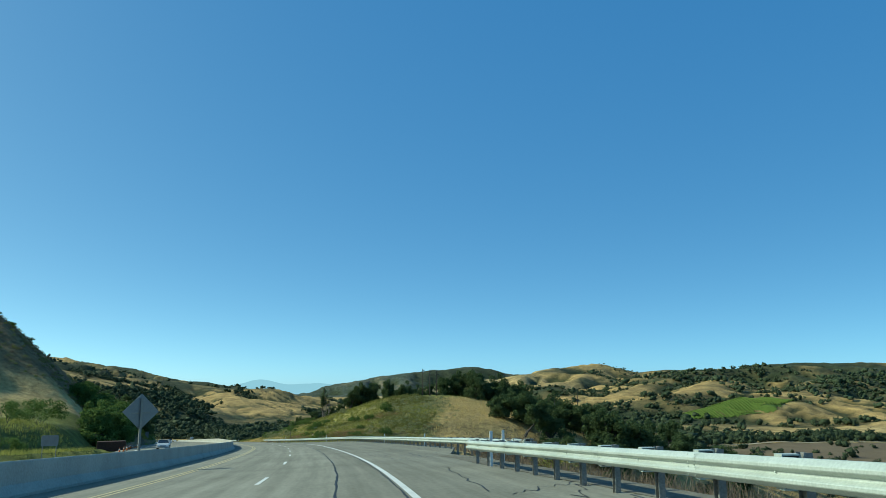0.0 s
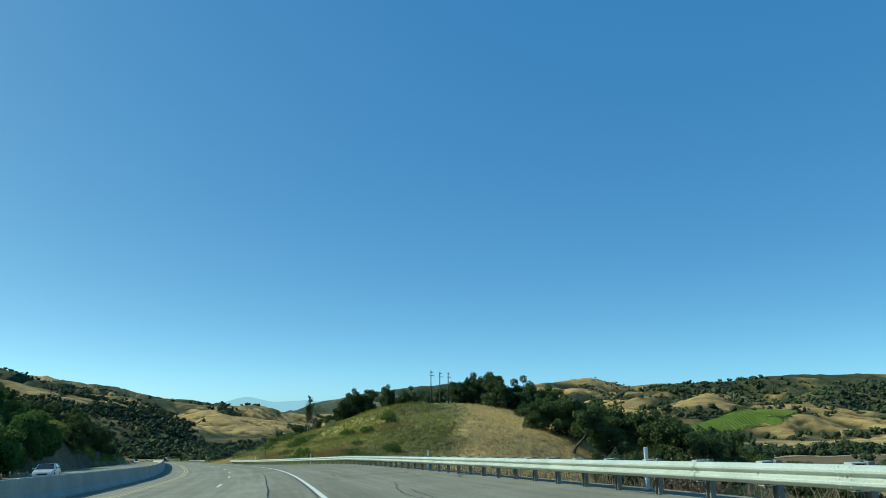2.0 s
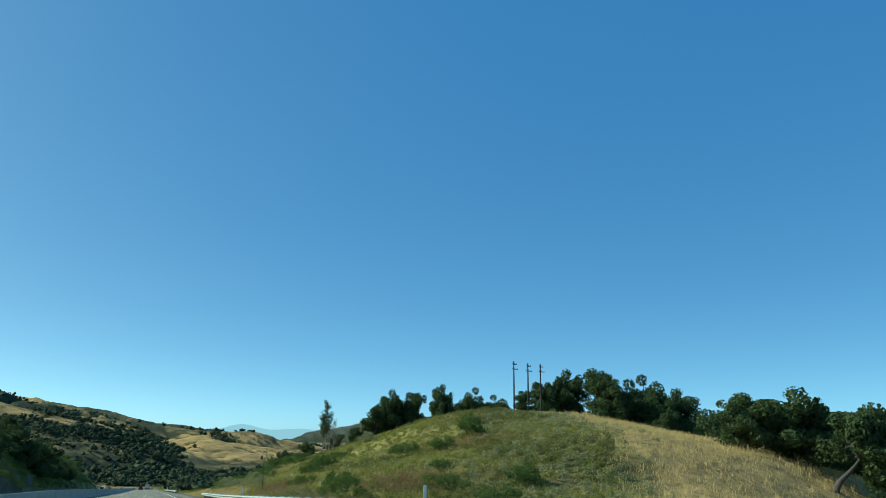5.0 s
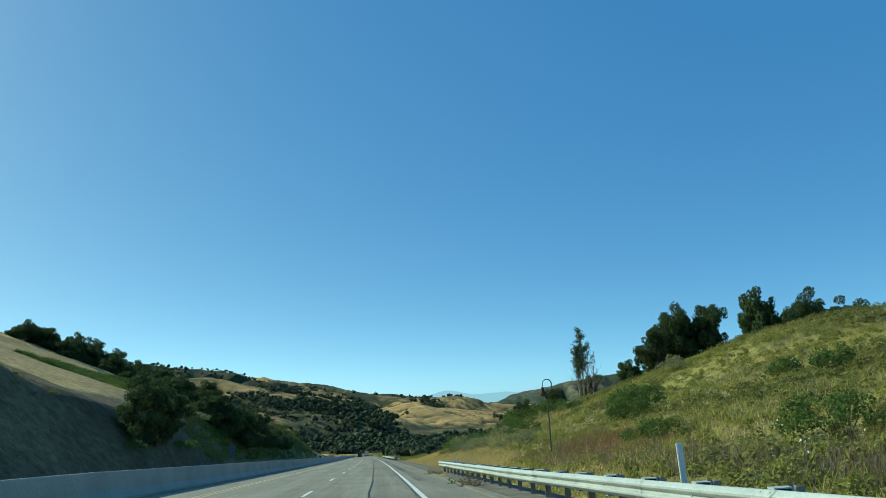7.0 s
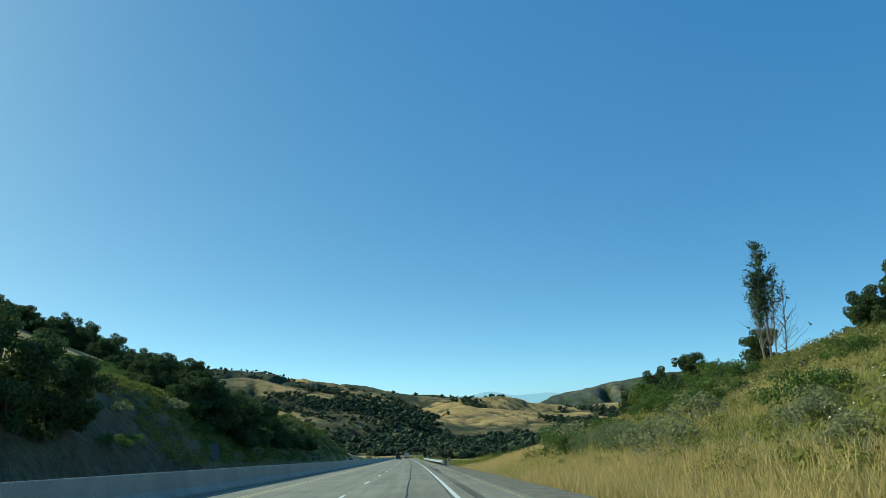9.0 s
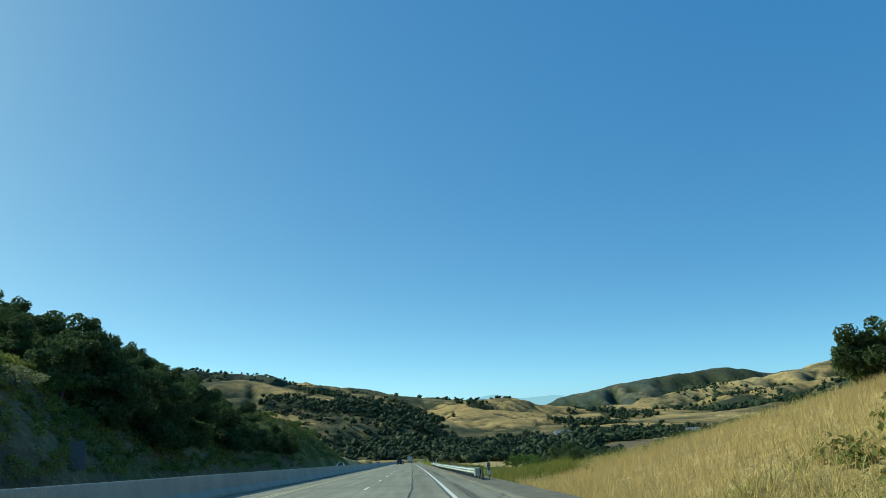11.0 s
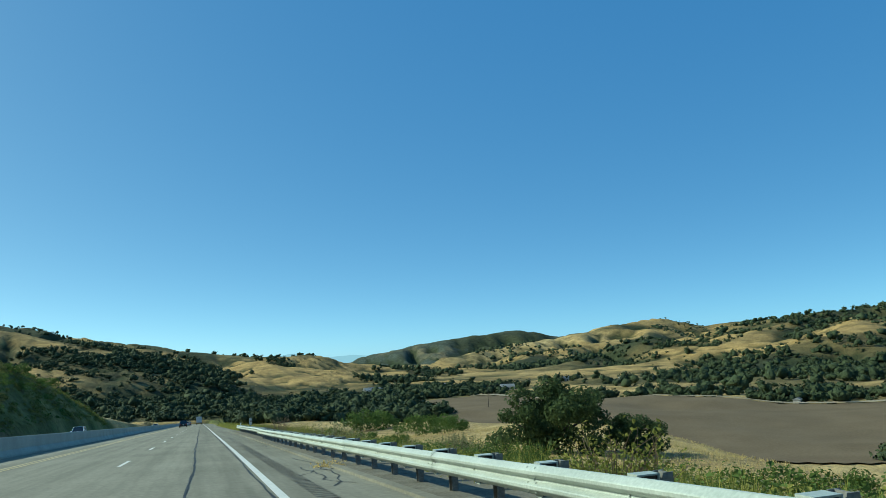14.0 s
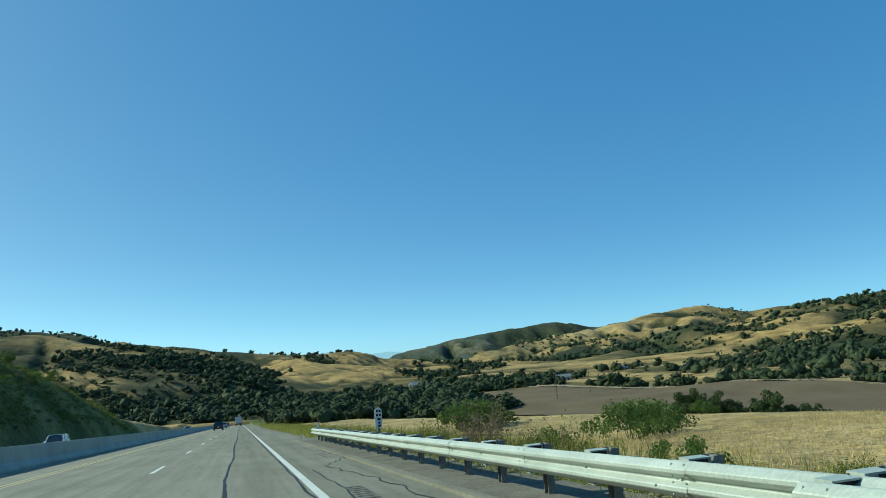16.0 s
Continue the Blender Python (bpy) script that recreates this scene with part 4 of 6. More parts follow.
for ob, x, y, f, fh in [(shade_bush, 35.8, 44.0, 1.05, 1.35), (shade_bush, 29.5, 37.0, 0.8, 0.7), (wide_bush, 14.5, 22.0, 0.6, 0.6), (shade_bush, 20.5, 3.0, 0.9, 0.7), (wide_bush, 12.4, 12.8, 0.6, 0.75), (shade_bush, 26.6, 11.5, 0.8, 0.8), (shade_bush, 26.8, 40.7, 0.7, 0.75), (shade_bush, 19.4, 55.5, 0.7, 0.9), (wide_bush, 16.9, 84.3, 0.5, 0.5), (shade_bush, 19.6, 52.6, 0.9, 1.0), (shade_bush, 17.0, 47.7, 0.75, 0.7), (shade_bush, 27.0, 46.0, 0.6, 0.6), (wide_bush, 20.0, 12.0, 0.7, 0.6), (wide_bush, 13.5, 34.0, 0.55, 0.5),
                        (silver_bush, 11.2, 85.5, 1.0, 1.0), (silver_bush, 13.0, 88.5, 0.8, 0.8), (sage_bush, 10.8, 73.0, 1.0, 0.8), (wide_bush, 17.2, 92.0, 0.75, 0.6), (wide_bush, 17.6, 86.0, 0.8, 0.65), (wide_bush, 15.0, 71.0, 0.6, 0.6), (sage_bush, 12.6, 66.5, 0.75, 0.7), (sage_bush, 14.2, 69.0, 0.75, 0.65), (sage_bush, 11.6, 77.0, 1.1, 0.9), (weed_bush, 9.2, 64.5, 0.9, 0.7), (sage_bush, 10.8, 61.5, 0.6, 0.55), (wide_bush, 23.1, 94.0, 0.8, 0.7), (wide_bush, 21.8, 78.5, 0.6, 0.5), (sage_bush, 14.5, 80.0, 1.2, 1.0), (weed_bush, 13.2, 74.0, 1.0, 0.7), (sage_bush, 12.5, 58.0, 1.0, 0.8), (shade_bush, 19.5, 100.0, 0.9, 0.8), (wide_bush, 14.5, 98.0, 0.7, 0.6), (wide_bush, 13.0, 104.0, 0.7, 0.7), (sage_bush, 12.0, 96.0, 1.2, 1.3),
                        (wide_bush, 10.8, 92.0, 0.6, 0.65), (shade_bush, 22.0, 108.0, 1.2, 1.2), (wide_bush, 26.0, 104.0, 0.9, 0.8),
                        (wide_bush, 28.5, 252.0, 1.0, 1.2), (wide_bush, 33.0, 256.0, 0.9, 1.0), (shade_bush, 36.0, 262.0, 1.4, 1.2), (wide_bush, 16.5, 226.0, 0.5, 0.5), (shade_bush, 14.0, 232.0, 0.8, 0.6),
                        (oaks[2], 67.0, 303.0, 0.7, 0.75), (oaks[4], 71.0, 300.0, 0.65, 0.65), (oaks[2], 75.5, 297.0, 0.8, 0.95), (oaks[0], 80.0, 294.0, 0.8, 0.75), (oaks[4], 85.0, 291.0, 0.65, 0.6), (shade_bush, 56.0, 284.0, 1.0, 0.8),
                        (wide_bush, 14.0, 172.0, 0.45, 0.45), (shade_bush, 22.0, 178.0, 0.6, 0.5), (wide_bush, 16.0, 214.0, 0.45, 0.5), (shade_bush, 31.0, 301.0, 2.2, 1.9), (shade_bush, 36.0, 306.0, 2.0, 1.6),
                        (wide_bush, -27.6, 121.0, 0.7, 0.7), (wide_bush, -27.8, 127.0, 0.6, 0.6), (sage_bush, -31.5, 134.0, 1.2, 0.9), (wide_bush, -27.6, 96.0, 0.6, 0.6), (sage_bush, -33.0, 158.0, 1.6, 1.3), (wide_bush, -30.0, 163.0, 0.8, 0.7), (wide_bush, -33.0, 166.0, 1.0, 0.9), (wide_bush, -36.0, 176.0, 1.0, 1.0), (sage_bush, -37.0, 183.0, 2.2, 1.8), (wide_bush, -31.0, 186.0, 0.9, 0.9),
                        (wide_bush, -31.0, 292.0, 0.9, 0.8), (wide_bush, -32.0, 306.0, 1.2, 1.0), (wide_bush, -31.0, 324.0, 0.9, 0.8), (shade_bush, -35.0, 338.0, 1.6, 1.2), (wide_bush, -42.0, 330.0, 1.1, 0.9), (wide_bush, -33.0, 356.0, 1.2, 1.1),
                        (shade_bush, -55.5, 52.0, 0.7, 0.45), (wide_bush, -59.0, 50.0, 0.5, 0.35), (shade_bush, -53.0, 62.0, 0.7, 0.5), (wide_bush, -36.0, -60.0, 0.9, 0.8), (wide_bush, -42.0, -50.0, 1.2, 1.0), (wide_bush, -39.0, -40.0, 1.2, 1.2), (wide_bush, -37.0, -28.0, 1.3, 1.5)]:
    put_down(ob, x, y, pr.uniform(0, 6.28), (f, f, fh))
put_down(shade_bush, 23.5, 22.0, 0.4, (0.6, 0.6, 0.5), copy=False)
put_down(wide_bush, 23.0, 60.0, 0.4, (0.5, 0.5, 0.5), copy=False)
put_down(sage_bush, 30.0, 70.0, 0.4, copy=False)
roadside_tree = oak_tree(77, 6.2, 4.4, "large bushy dark green tree beyond the guard rail", leaf=oak_leaf, bare=0.12, open_crown=1.25, per=220, size=0.16)
put_down(roadside_tree, 25.6, 206.0, 0.3, (0.86, 0.86, 0.84), copy=False)
put_down(roadside_tree, 30.6, 204.5, 2.2, (0.62, 0.62, 0.56))


def thin_tree(x, y):
    """A slender half-dead tree: upright bare branches, leaves left only round the top of one stem."""
    rs = np.random.RandomState(5)
    root = tagged(new("thin_tree"), "tall slender half-bare tree with sparse leaves on top", "tree")
    wood, P = [], []
    for bx, by, h, leafy in ((0, 0, 10.4, True), (0.7, 0.3, 8.0, False), (1.3, -0.2, 6.8, False), (-0.5, 0.2, 7.6, True)):
        tp, tr_ = limb(rs, (bx, by, -0.3), (0.07 * bx + 0.02, 0.0, 1), h, 0.10 if leafy else 0.06, 9, 0.05, 0.018)
        wood.append(tube(tp, tr_, 7))
        for k in range(80 if leafy else 46):
            f = rs.uniform(0.12, 0.97)
            i = min(int(f * 9), 8)
            st = tp[i] + (tp[i + 1] - tp[i]) * (f * 9 - i)
            a = rs.uniform(0, 6.28)
            lp, lr = limb(rs, st, (math.cos(a) * 0.85, math.sin(a) * 0.85, 0.9), rs.uniform(1.4, 3.6) * (1.2 - f), 0.024, 4)
            wood.append(tube(lp, lr, 4))
            if leafy and f > 0.38:
                P += [lp[j] + rs.randn(3) * 0.16 for j in (1, 2, 3, 4) for _ in range(9)]
            elif rs.rand() < 0.3:
                P += [lp[4] + rs.randn(3) * 0.1 for _ in range(4)]
    v, q = joined(wood)
    quads_object("branchwork", v, q, bark_pale, smooth=True, parent=root)
    P = np.array(P)
    v, q = leaves(rs, P, rs.randn(len(P), 3), 0.095)
    quads_object("leaf_mass", v, q, oak_leaf, parent=root)
    return put_down(root, x, y, 0.2, copy=False)


thin_tree(31.2, 105.5)


def dead_limbs(x, y):
    """A fallen dead tree: pale bare limbs standing up out of the weeds."""
    rs = np.random.RandomState(15)
    root = tagged(new("fallen_tree"), "fallen dead tree with pale bare limbs in tall weeds", "dead tree")
    tp, tr_ = limb(rs, (-2.6, 0, 0.25), (1, 0.1, 0.05), 5.2, 0.13, 8, 0.0, 0.06)
    v, q = tube(tp, tr_, 8)
    quads_object("trunk", v, q, bark_pale, smooth=True, parent=root)
    for k in range(13):
        st = tp[rs.randint(1, 9)]
        lp, lr = limb(rs, st, (rs.uniform(-0.9, 0.9), rs.uniform(-0.5, 0.5), 1.1), rs.uniform(0.9, 2.2), 0.045, 6, 0.05, 0.16)
        pieces = [tube(lp, lr, 6)]
        for j in range(3):
            sp, sr = limb(rs, lp[rs.randint(2, 6)], rs.randn(3) + np.array([0, 0, 0.8]), rs.uniform(0.3, 0.8), 0.018, 4)
            pieces.append(tube(sp, sr, 4))
        v, q = joined(pieces)
        quads_object("branch", v, q, bark_pale, smooth=True, parent=root)
    return put_down(root, x, y, 0.5, copy=False)


dead_limbs(19.5, 162.5)


def twig_bush(x, y, h, w, label, mat, n=70, seed=1, leafy=None):
    """A dried bush of bare upright twigs."""
    rs = np.random.RandomState(seed)
    root = tagged(new("dry_bush"), label, "dry bush", "dry bushes")
    wood, P = [], []
    for k in range(n):
        a, r = rs.uniform(0, 6.28), rs.rand() ** 0.7
        lp, lr = limb(rs, (0.15 * math.cos(a), 0.15 * math.sin(a), 0), (math.cos(a) * r * w / h, math.sin(a) * r * w / h, 1), h * rs.uniform(0.55, 1.05), 0.016, 5, 0.02)
        wood.append(tube(lp, lr, 3))
        P += [lp[j] + rs.randn(3) * 0.07 for j in (2, 3, 4, 5) for _ in range(5)]
    v, q = joined(wood)
    quads_object("twig_mass", v, q, mat, parent=root)
    P = np.array(P)
    v, q = leaves(rs, P, rs.randn(len(P), 3), 0.035)
    quads_object("seed_head_mass", v, q, leafy or mat, parent=root)
    return put_down(root, x, y, 0, copy=False)


for k, (s_, lat_, h_, w_, lf) in enumerate([(30, 6.8, 1.7, 1.5, None), (35.5, 7.4, 1.5, 1.2, None), (24, 6.6, 1.0, 0.9, weed_leaf), (41, 9.6, 1.5, 1.4, None), (47, 9.4, 1.2, 1.3, None), (60, 9.0, 1.1, 1.3, None),
                                            (378, 6.3, 1.9, 1.3, None), (375.5, 7.3, 1.5, 1.1, weed_leaf), (381, 5.6, 1.2, 1.0, weed_leaf), (332, 3.0, 0.55, 0.5, dry_grass), (311, 2.95, 0.5, 0.45, dry_grass), (186, 3.1, 0.55, 0.4, bush_leaf), (200, 3.3, 0.7, 0.7, weed_leaf), (196, 3.3, 0.5, 0.6, dry_grass), (183, 3.2, 0.7, 0.5, None), (344, 5.0, 1.5, 0.8, sage_leaf), (352, 5.2, 1.3, 0.7, weed_leaf), (322, 5.2, 1.4, 0.8, weed_leaf)]):
    p_ = along(s_, lat_)
    twig_bush(float(p_[0]), float(p_[1]), h_, w_, "dry brown bush of bare twigs by the rail" if lf is None else "wispy roadside weed bush with dry stems", dry_twig, 60, 60 + k, lf)


def broom_bush(seed, h, w, label, stem, leaf, n=120):
    """A shrub of many thin upright stems with fine leaves along them."""
    rs = np.random.RandomState(seed)
    root = tagged(new("broom_shrub"), label, "shrub", "roadside shrubs")
    wood, P = [], []
    for k in range(n):
        a, r = rs.uniform(0, 6.28), rs.rand() ** 0.6
        base = np.array([math.cos(a), math.sin(a), 0]) * r * w * 0.45
        lp, lr = limb(rs, base - np.array([0, 0, 0.15]), (math.cos(a) * r * w / h * 0.7, math.sin(a) * r * w / h * 0.7, 1), h * rs.uniform(0.5, 1.1) * (1.05 - 0.35 * r * r), 0.011, 5, 0.04, 0.10)
        wood.append(tube(lp, lr, 3))
        P += [lp[j] + (lp[j + 1] - lp[j]) * rs.rand() + rs.randn(3) * 0.045 for j in (1, 2, 3, 4) for _ in range(6)]
    v, q = joined(wood)
    quads_object("stem_mass", v, q, stem, parent=root)
    P = np.array(P)
    v, q = leaves(rs, P, rs.randn(len(P), 3) + np.array([0, 0, 0.3]), 0.055, 0.35)
    quads_object("foliage", v, q, leaf, parent=root)
    return root


br = np.random.RandomState(71)
green_broom = broom_bush(81, 1.6, 1.3, "bright green broom shrub with upright stems", green_grass, bush_leaf, 170)
yellow_broom = broom_bush(82, 1.5, 1.1, "yellow-green upright shrub gone to seed", green_grass, weed_leaf, 130)
grey_broom = broom_bush(83, 1.7, 1.0, "grey-green shrub of tall dry stems", dry_twig, sage_leaf, 130)
put_down(green_broom, 20.0, 150.0, 0.0, copy=False)
put_down(yellow_broom, 9.3, 139.0, 0.0, (0.8, 0.8, 0.75), copy=False)
put_down(grey_broom, 14.1, 194.3, 0.0, copy=False)
BROOMS = [(green_broom, 23.5, 148.0, 1.1), (green_broom, 17.5, 154.0, 0.9), (green_broom, 25.5, 155.0, 1.1), (green_broom, 21.0, 160.0, 1.0), (green_broom, 28.0, 150.5, 1.2), (green_broom, 16.0, 148.5, 0.8),
          (green_broom, 19.5, 144.0, 0.9), (green_broom, 30.5, 160.0, 1.2), (green_broom, 24.5, 167.0, 1.1), (green_broom, 18.5, 168.0, 0.9), (green_broom, 15.0, 160.5, 0.8), (yellow_broom, 11.5, 147.0, 0.8), (yellow_broom, 13.5, 154.0, 0.9),
          (yellow_broom, 8.6, 144.0, 0.6), (yellow_broom, 10.0, 151.0, 0.7), (yellow_broom, 12.0, 161.0, 0.8), (grey_broom, 14.0, 143.0, 0.7), (grey_broom, 17.5, 150.5, 0.8), (grey_broom, 22.0, 153.0, 0.9),
          (green_broom, 27.0, 145.5, 0.9), (green_broom, 24.0, 142.0, 0.7), (yellow_broom, 20.5, 140.5, 0.6),
          (grey_broom, 15.2, 195.5, 1.0), (grey_broom, 13.2, 193.0, 0.9), (grey_broom, 10.8, 203.5, 0.9), (green_broom, 12.9, 186.0, 0.9), (green_broom, 15.0, 187.4, 1.0), (yellow_broom, 13.8, 189.0, 0.9), (green_broom, 16.6, 191.0, 1.0),
          (yellow_broom, 13.0, 180.5, 0.8), (green_broom, 11.0, 178.0, 0.6), (green_broom, 11.6, 208.0, 0.8), (yellow_broom, 9.2, 196.0, 0.6), (green_broom, 8.4, 190.0, 0.5), (grey_broom, 9.0, 184.0, 0.6), (yellow_broom, 7.8, 177.5, 0.5),
          (green_broom, 14.3, 207.7, 1.1), (green_broom, 15.3, 209.0, 0.9), (green_broom, 17.0, 219.5, 0.65), (yellow_broom, 12.4, 217.5, 0.6), (green_broom, 9.6, 168.0, 0.6), (yellow_broom, 11.4, 170.5, 0.8), (green_broom, 13.4, 175.0, 0.8),
          (yellow_broom, 8.0, 165.0, 0.5), (grey_broom, 10.2, 162.0, 0.7), (yellow_broom, 7.6, 204.0, 0.5), (yellow_broom, 7.4, 213.0, 0.5), (green_broom, 7.8, 221.0, 0.6), (yellow_broom, 8.2, 229.0, 0.9), (yellow_broom, 9.0, 234.0, 1.0), (yellow_broom, 7.6, 238.0, 0.9), (yellow_broom, 8.6, 244.0, 1.0)]
for ob, x, y, f in BROOMS:
    put_down(ob, x, y, br.uniform(0, 6.28), (f * br.uniform(0.9, 1.2), f * br.uniform(0.9, 1.2), f * br.uniform(0.85, 1.1)))


def blades(rs, x, y, height, width, n_per, spread, mat, name, label, lean=0.35, heads=None):
    """Tufts of grass blades on the ground, as one mass."""
    z = land(x, y)
    n = len(x)
    bx = np.repeat(x, n_per) + rs.randn(n * n_per) * spread
    by = np.repeat(y, n_per) + rs.randn(n * n_per) * spread
    bz = np.repeat(z, n_per) - 0.03
    h = np.repeat(height, n_per) * rs.uniform(0.55, 1.15, n * n_per)
    a = rs.uniform(0, 6.28, n * n_per)
    le = rs.randn(n * n_per, 2) * lean * h[:, None]
    w = width * rs.uniform(0.7, 1.4, n * n_per)
    base = np.stack([bx, by, bz], -1)
    side = np.stack([np.cos(a) * w, np.sin(a) * w, a * 0], -1)
    mid = base + np.stack([le[:, 0] * 0.35, le[:, 1] * 0.35, h * 0.55], -1)
    tip = base + np.stack([le[:, 0], le[:, 1], h], -1)
    v = np.stack([base - side, base + side, mid + side * 0.8, tip + side * 0.15, tip - side * 0.15, mid - side * 0.8], 1).reshape(-1, 3)
    i = np.arange(n * n_per)[:, None] * 6
    q = np.concatenate([i + np.array([[0, 1, 2, 5]]), i + np.array([[5, 2, 3, 4]])])
    return tagged(quads_object(name, v, q, mat), label, "grass", kind="stuff")


def roadside(rs, n, s0, s1, lat0, lat1, power=1.0):
    """Scattered places beside the road."""
    p = along(rs.uniform(s0, s1, n), lat0 + (lat1 - lat0) * rs.rand(n) ** power)
    return p[:, 0], p[:, 1]


gr = np.random.RandomState(31)
# right bank: golden grass near the valley end, green weeds on the hill
x, y = roadside(gr, 9000, 228, 289, 5.0, 22, 1.4)
blades(gr, x, y, gr.uniform(0.25, 0.6, len(x)), 0.008, 6, 0.14, dry_grass, "dry_grass", "tall golden dry grass on the bank")
x, y = roadside(gr, 22000, 120, 262, 5.4, 48, 1.4)
keep = (wavy(x, y, 3.5, 91) > -0.05) & (x < dry_line(y) + gr.randn(len(x)) * 2)
x, y = x[keep], y[keep]
blades(gr, x, y, gr.uniform(0.22, 0.55, len(x)), 0.011, 7, 0.20, green_grass, "green_weeds", "yellow-green weeds covering the hill", 0.5)
x, y = roadside(gr, 9000, 100, 262, 5.4, 50, 1.2)
keep = wavy(x, y, 7, 91) < -0.03 + 0.2 * np.clip((y - 70) / 30, 0, 1)
x, y = x[keep], y[keep]
blades(gr, x, y, gr.uniform(0.25, 0.6, len(x)), 0.010, 7, 0.22, dry_grass, "dry_grass", "dry grass among the weeds of the hill")
x, y = gr.uniform(8, 90, 18000), gr.uniform(-34, 68, 18000)
keep = (x > dry_line(y) + gr.randn(len(x)) * 2.5) & (track(x, y)[1] > 8)
x, y = x[keep], y[keep]
blades(gr, x, y, gr.uniform(0.3, 0.7, len(x)), 0.017, 6, 0.3, dry_grass, "dry_grass", "golden grass on the shoulder of the hill")
x, y = np.concatenate([18.5 + 2.4 * gr.randn(700), 33 + 2.5 * gr.randn(350), 12.5 + 1.2 * gr.randn(300)]), np.concatenate([17 + 3.2 * gr.randn(700), 36 + 3 * gr.randn(350), 40 + 4 * gr.randn(300)])
blades(gr, x, y, gr.uniform(0.35, 0.75, len(x)), 0.010, 9, 0.22, dead_grass, "dead_weeds", "patch of dead reddish-brown weeds")
# verge behind the rails
x, y = roadside(gr, 2600, -10, 205, 8.6, 11.5)
blades(gr, x, y, gr.uniform(0.3, 0.8, len(x)), 0.010, 6, 0.12, dry_twig, "dry_grass", "dry grass behind the guard rail")
x, y = roadside(gr, 1500, -10, 36, 5.9, 8.0)
blades(gr, x, y, gr.uniform(0.2, 0.6, len(x)), 0.009, 6, 0.12, dry_twig, "dry_grass", "dry grass at the foot of the rail posts")
x, y = roadside(gr, 3600, 300, 404, 4.3, 9.0, 0.8)
blades(gr, x, y, gr.uniform(0.3, 0.8, len(x)), 0.011, 7, 0.14, green_grass, "tall_weeds", "tall green weeds behind the guard rail", 0.2)
x, y = roadside(gr, 3600, 284, 322, 5.5, 24, 1.0)
blades(gr, x, y, gr.uniform(0.25, 0.6, len(x)), 0.006, 12, 0.20, dry_grass, "dry_grass", "straw-coloured grass among the green weeds", 0.2)
x, y = roadside(gr, 240, 284, 322, 5.5, 22, 0.9)
LEAFY = (x, y)
x, y = roadside(gr, 900, 284, 322, 8.0, 24, 0.8)
blades(gr, x, y, gr.uniform(0.3, 0.75, len(x)), 0.006, 14, 0.18, green_grass, "tall_weeds", "tall bright green weeds past the end of the bank", 0.15)
x, y = roadside(gr, 900, 286, 300, 5.0, 9.0)
blades(gr, x, y, gr.uniform(0.6, 1.0, len(x)), 0.008, 12, 0.16, weed_leaf, "mustard_weeds", "yellow mustard weeds beside the rail end", 0.15)
x, y = roadside(gr, 5200, 404, 520, 4.0, 13.0)
blades(gr, x, y, gr.uniform(0.4, 0.9, len(x)), 0.016, 8, 0.2, green_grass, "tall_weeds", "tall yellow-green weeds on the verge", 0.2)
x, y = roadside(gr, 3000, 385, 560, 5.0, 16.0)
blades(gr, x, y, gr.uniform(0.6, 1.2, len(x)), 0.016, 8, 0.25, weed_leaf, "mustard_weeds", "tall yellow mustard weeds beyond the rail", 0.2)
x, y = roadside(gr, 10000, 300, 420, 12.0, 75.0, 1.2)
blades(gr, x, y, gr.uniform(0.12, 0.32, len(x)), 0.016, 6, 0.25, dry_grass, "dry_grass", "pale golden grass rolling down to the fields")
x, y = roadside(gr, 900, 312, 400, 4.5, 9.0, 1.2)
keep = wavy(x, y, 6, 96) > 0.02
TALL_A = (x[keep], y[keep])
x, y = roadside(gr, 700, 312, 400, 4.5, 9.5, 1.2)
keep = wavy(x, y, 6, 97) > 0.0
TALL_B = (x[keep], y[keep])
x, y = roadside(gr, 2600, 204, 240, 5.4, 9.5, 1.3)
blades(gr, x, y, gr.uniform(0.35, 0.8, len(x)), 0.009, 6, 0.16, dry_grass, "dry_grass", "dry golden grass at the foot of the hill")
# left verge
x, y = roadside(gr, 2600, 20, 125, -40, -26.2)
blades(gr, x, y, gr.uniform(0.3, 0.6, len(x)), 0.022, 6, 0.25, green_grass, "green_weeds", "green grass across the road")
x, y = roadside(gr, 3600, 305, 420, -58, -27)
keep = wavy(x, y, 9, 92) > 0.06 - 0.3 * np.clip((track(x, y)[1] + 42) / 12, 0, 1)
x, y = x[keep], y[keep]
blades(gr, x, y, gr.uniform(0.3, 0.8, len(x)), 0.026, 5, 0.3, weed_leaf, "green_weeds", "weeds on the shaded cut slope")


def scrub(rs, x, y, lo, hi, mat, name, label, sprays=46, size=0.10, tall=0.9):
    """Low shrubs too many to count."""
    n = len(x)
    z = land(x, y)
    r = rs.uniform(lo, hi, n)
    d = rs.randn(n, sprays, 3)
    d /= np.linalg.norm(d, axis=2)[:, :, None]
    d[:, :, 2] = abs(d[:, :, 2])
    rad = (0.55 + 0.5 * rs.rand(n, sprays))[:, :, None] * r[:, None, None]
    p = np.stack([x, y, z], -1)[:, None] + d * rad * np.array([1, 1, tall])
    v, q = leaves(rs, p.reshape(-1, 3), (d + np.array([0, 0, 0.5])).reshape(-1, 3), size)
    return tagged(quads_object(name, v, q, mat), label, "scrub", kind="stuff")


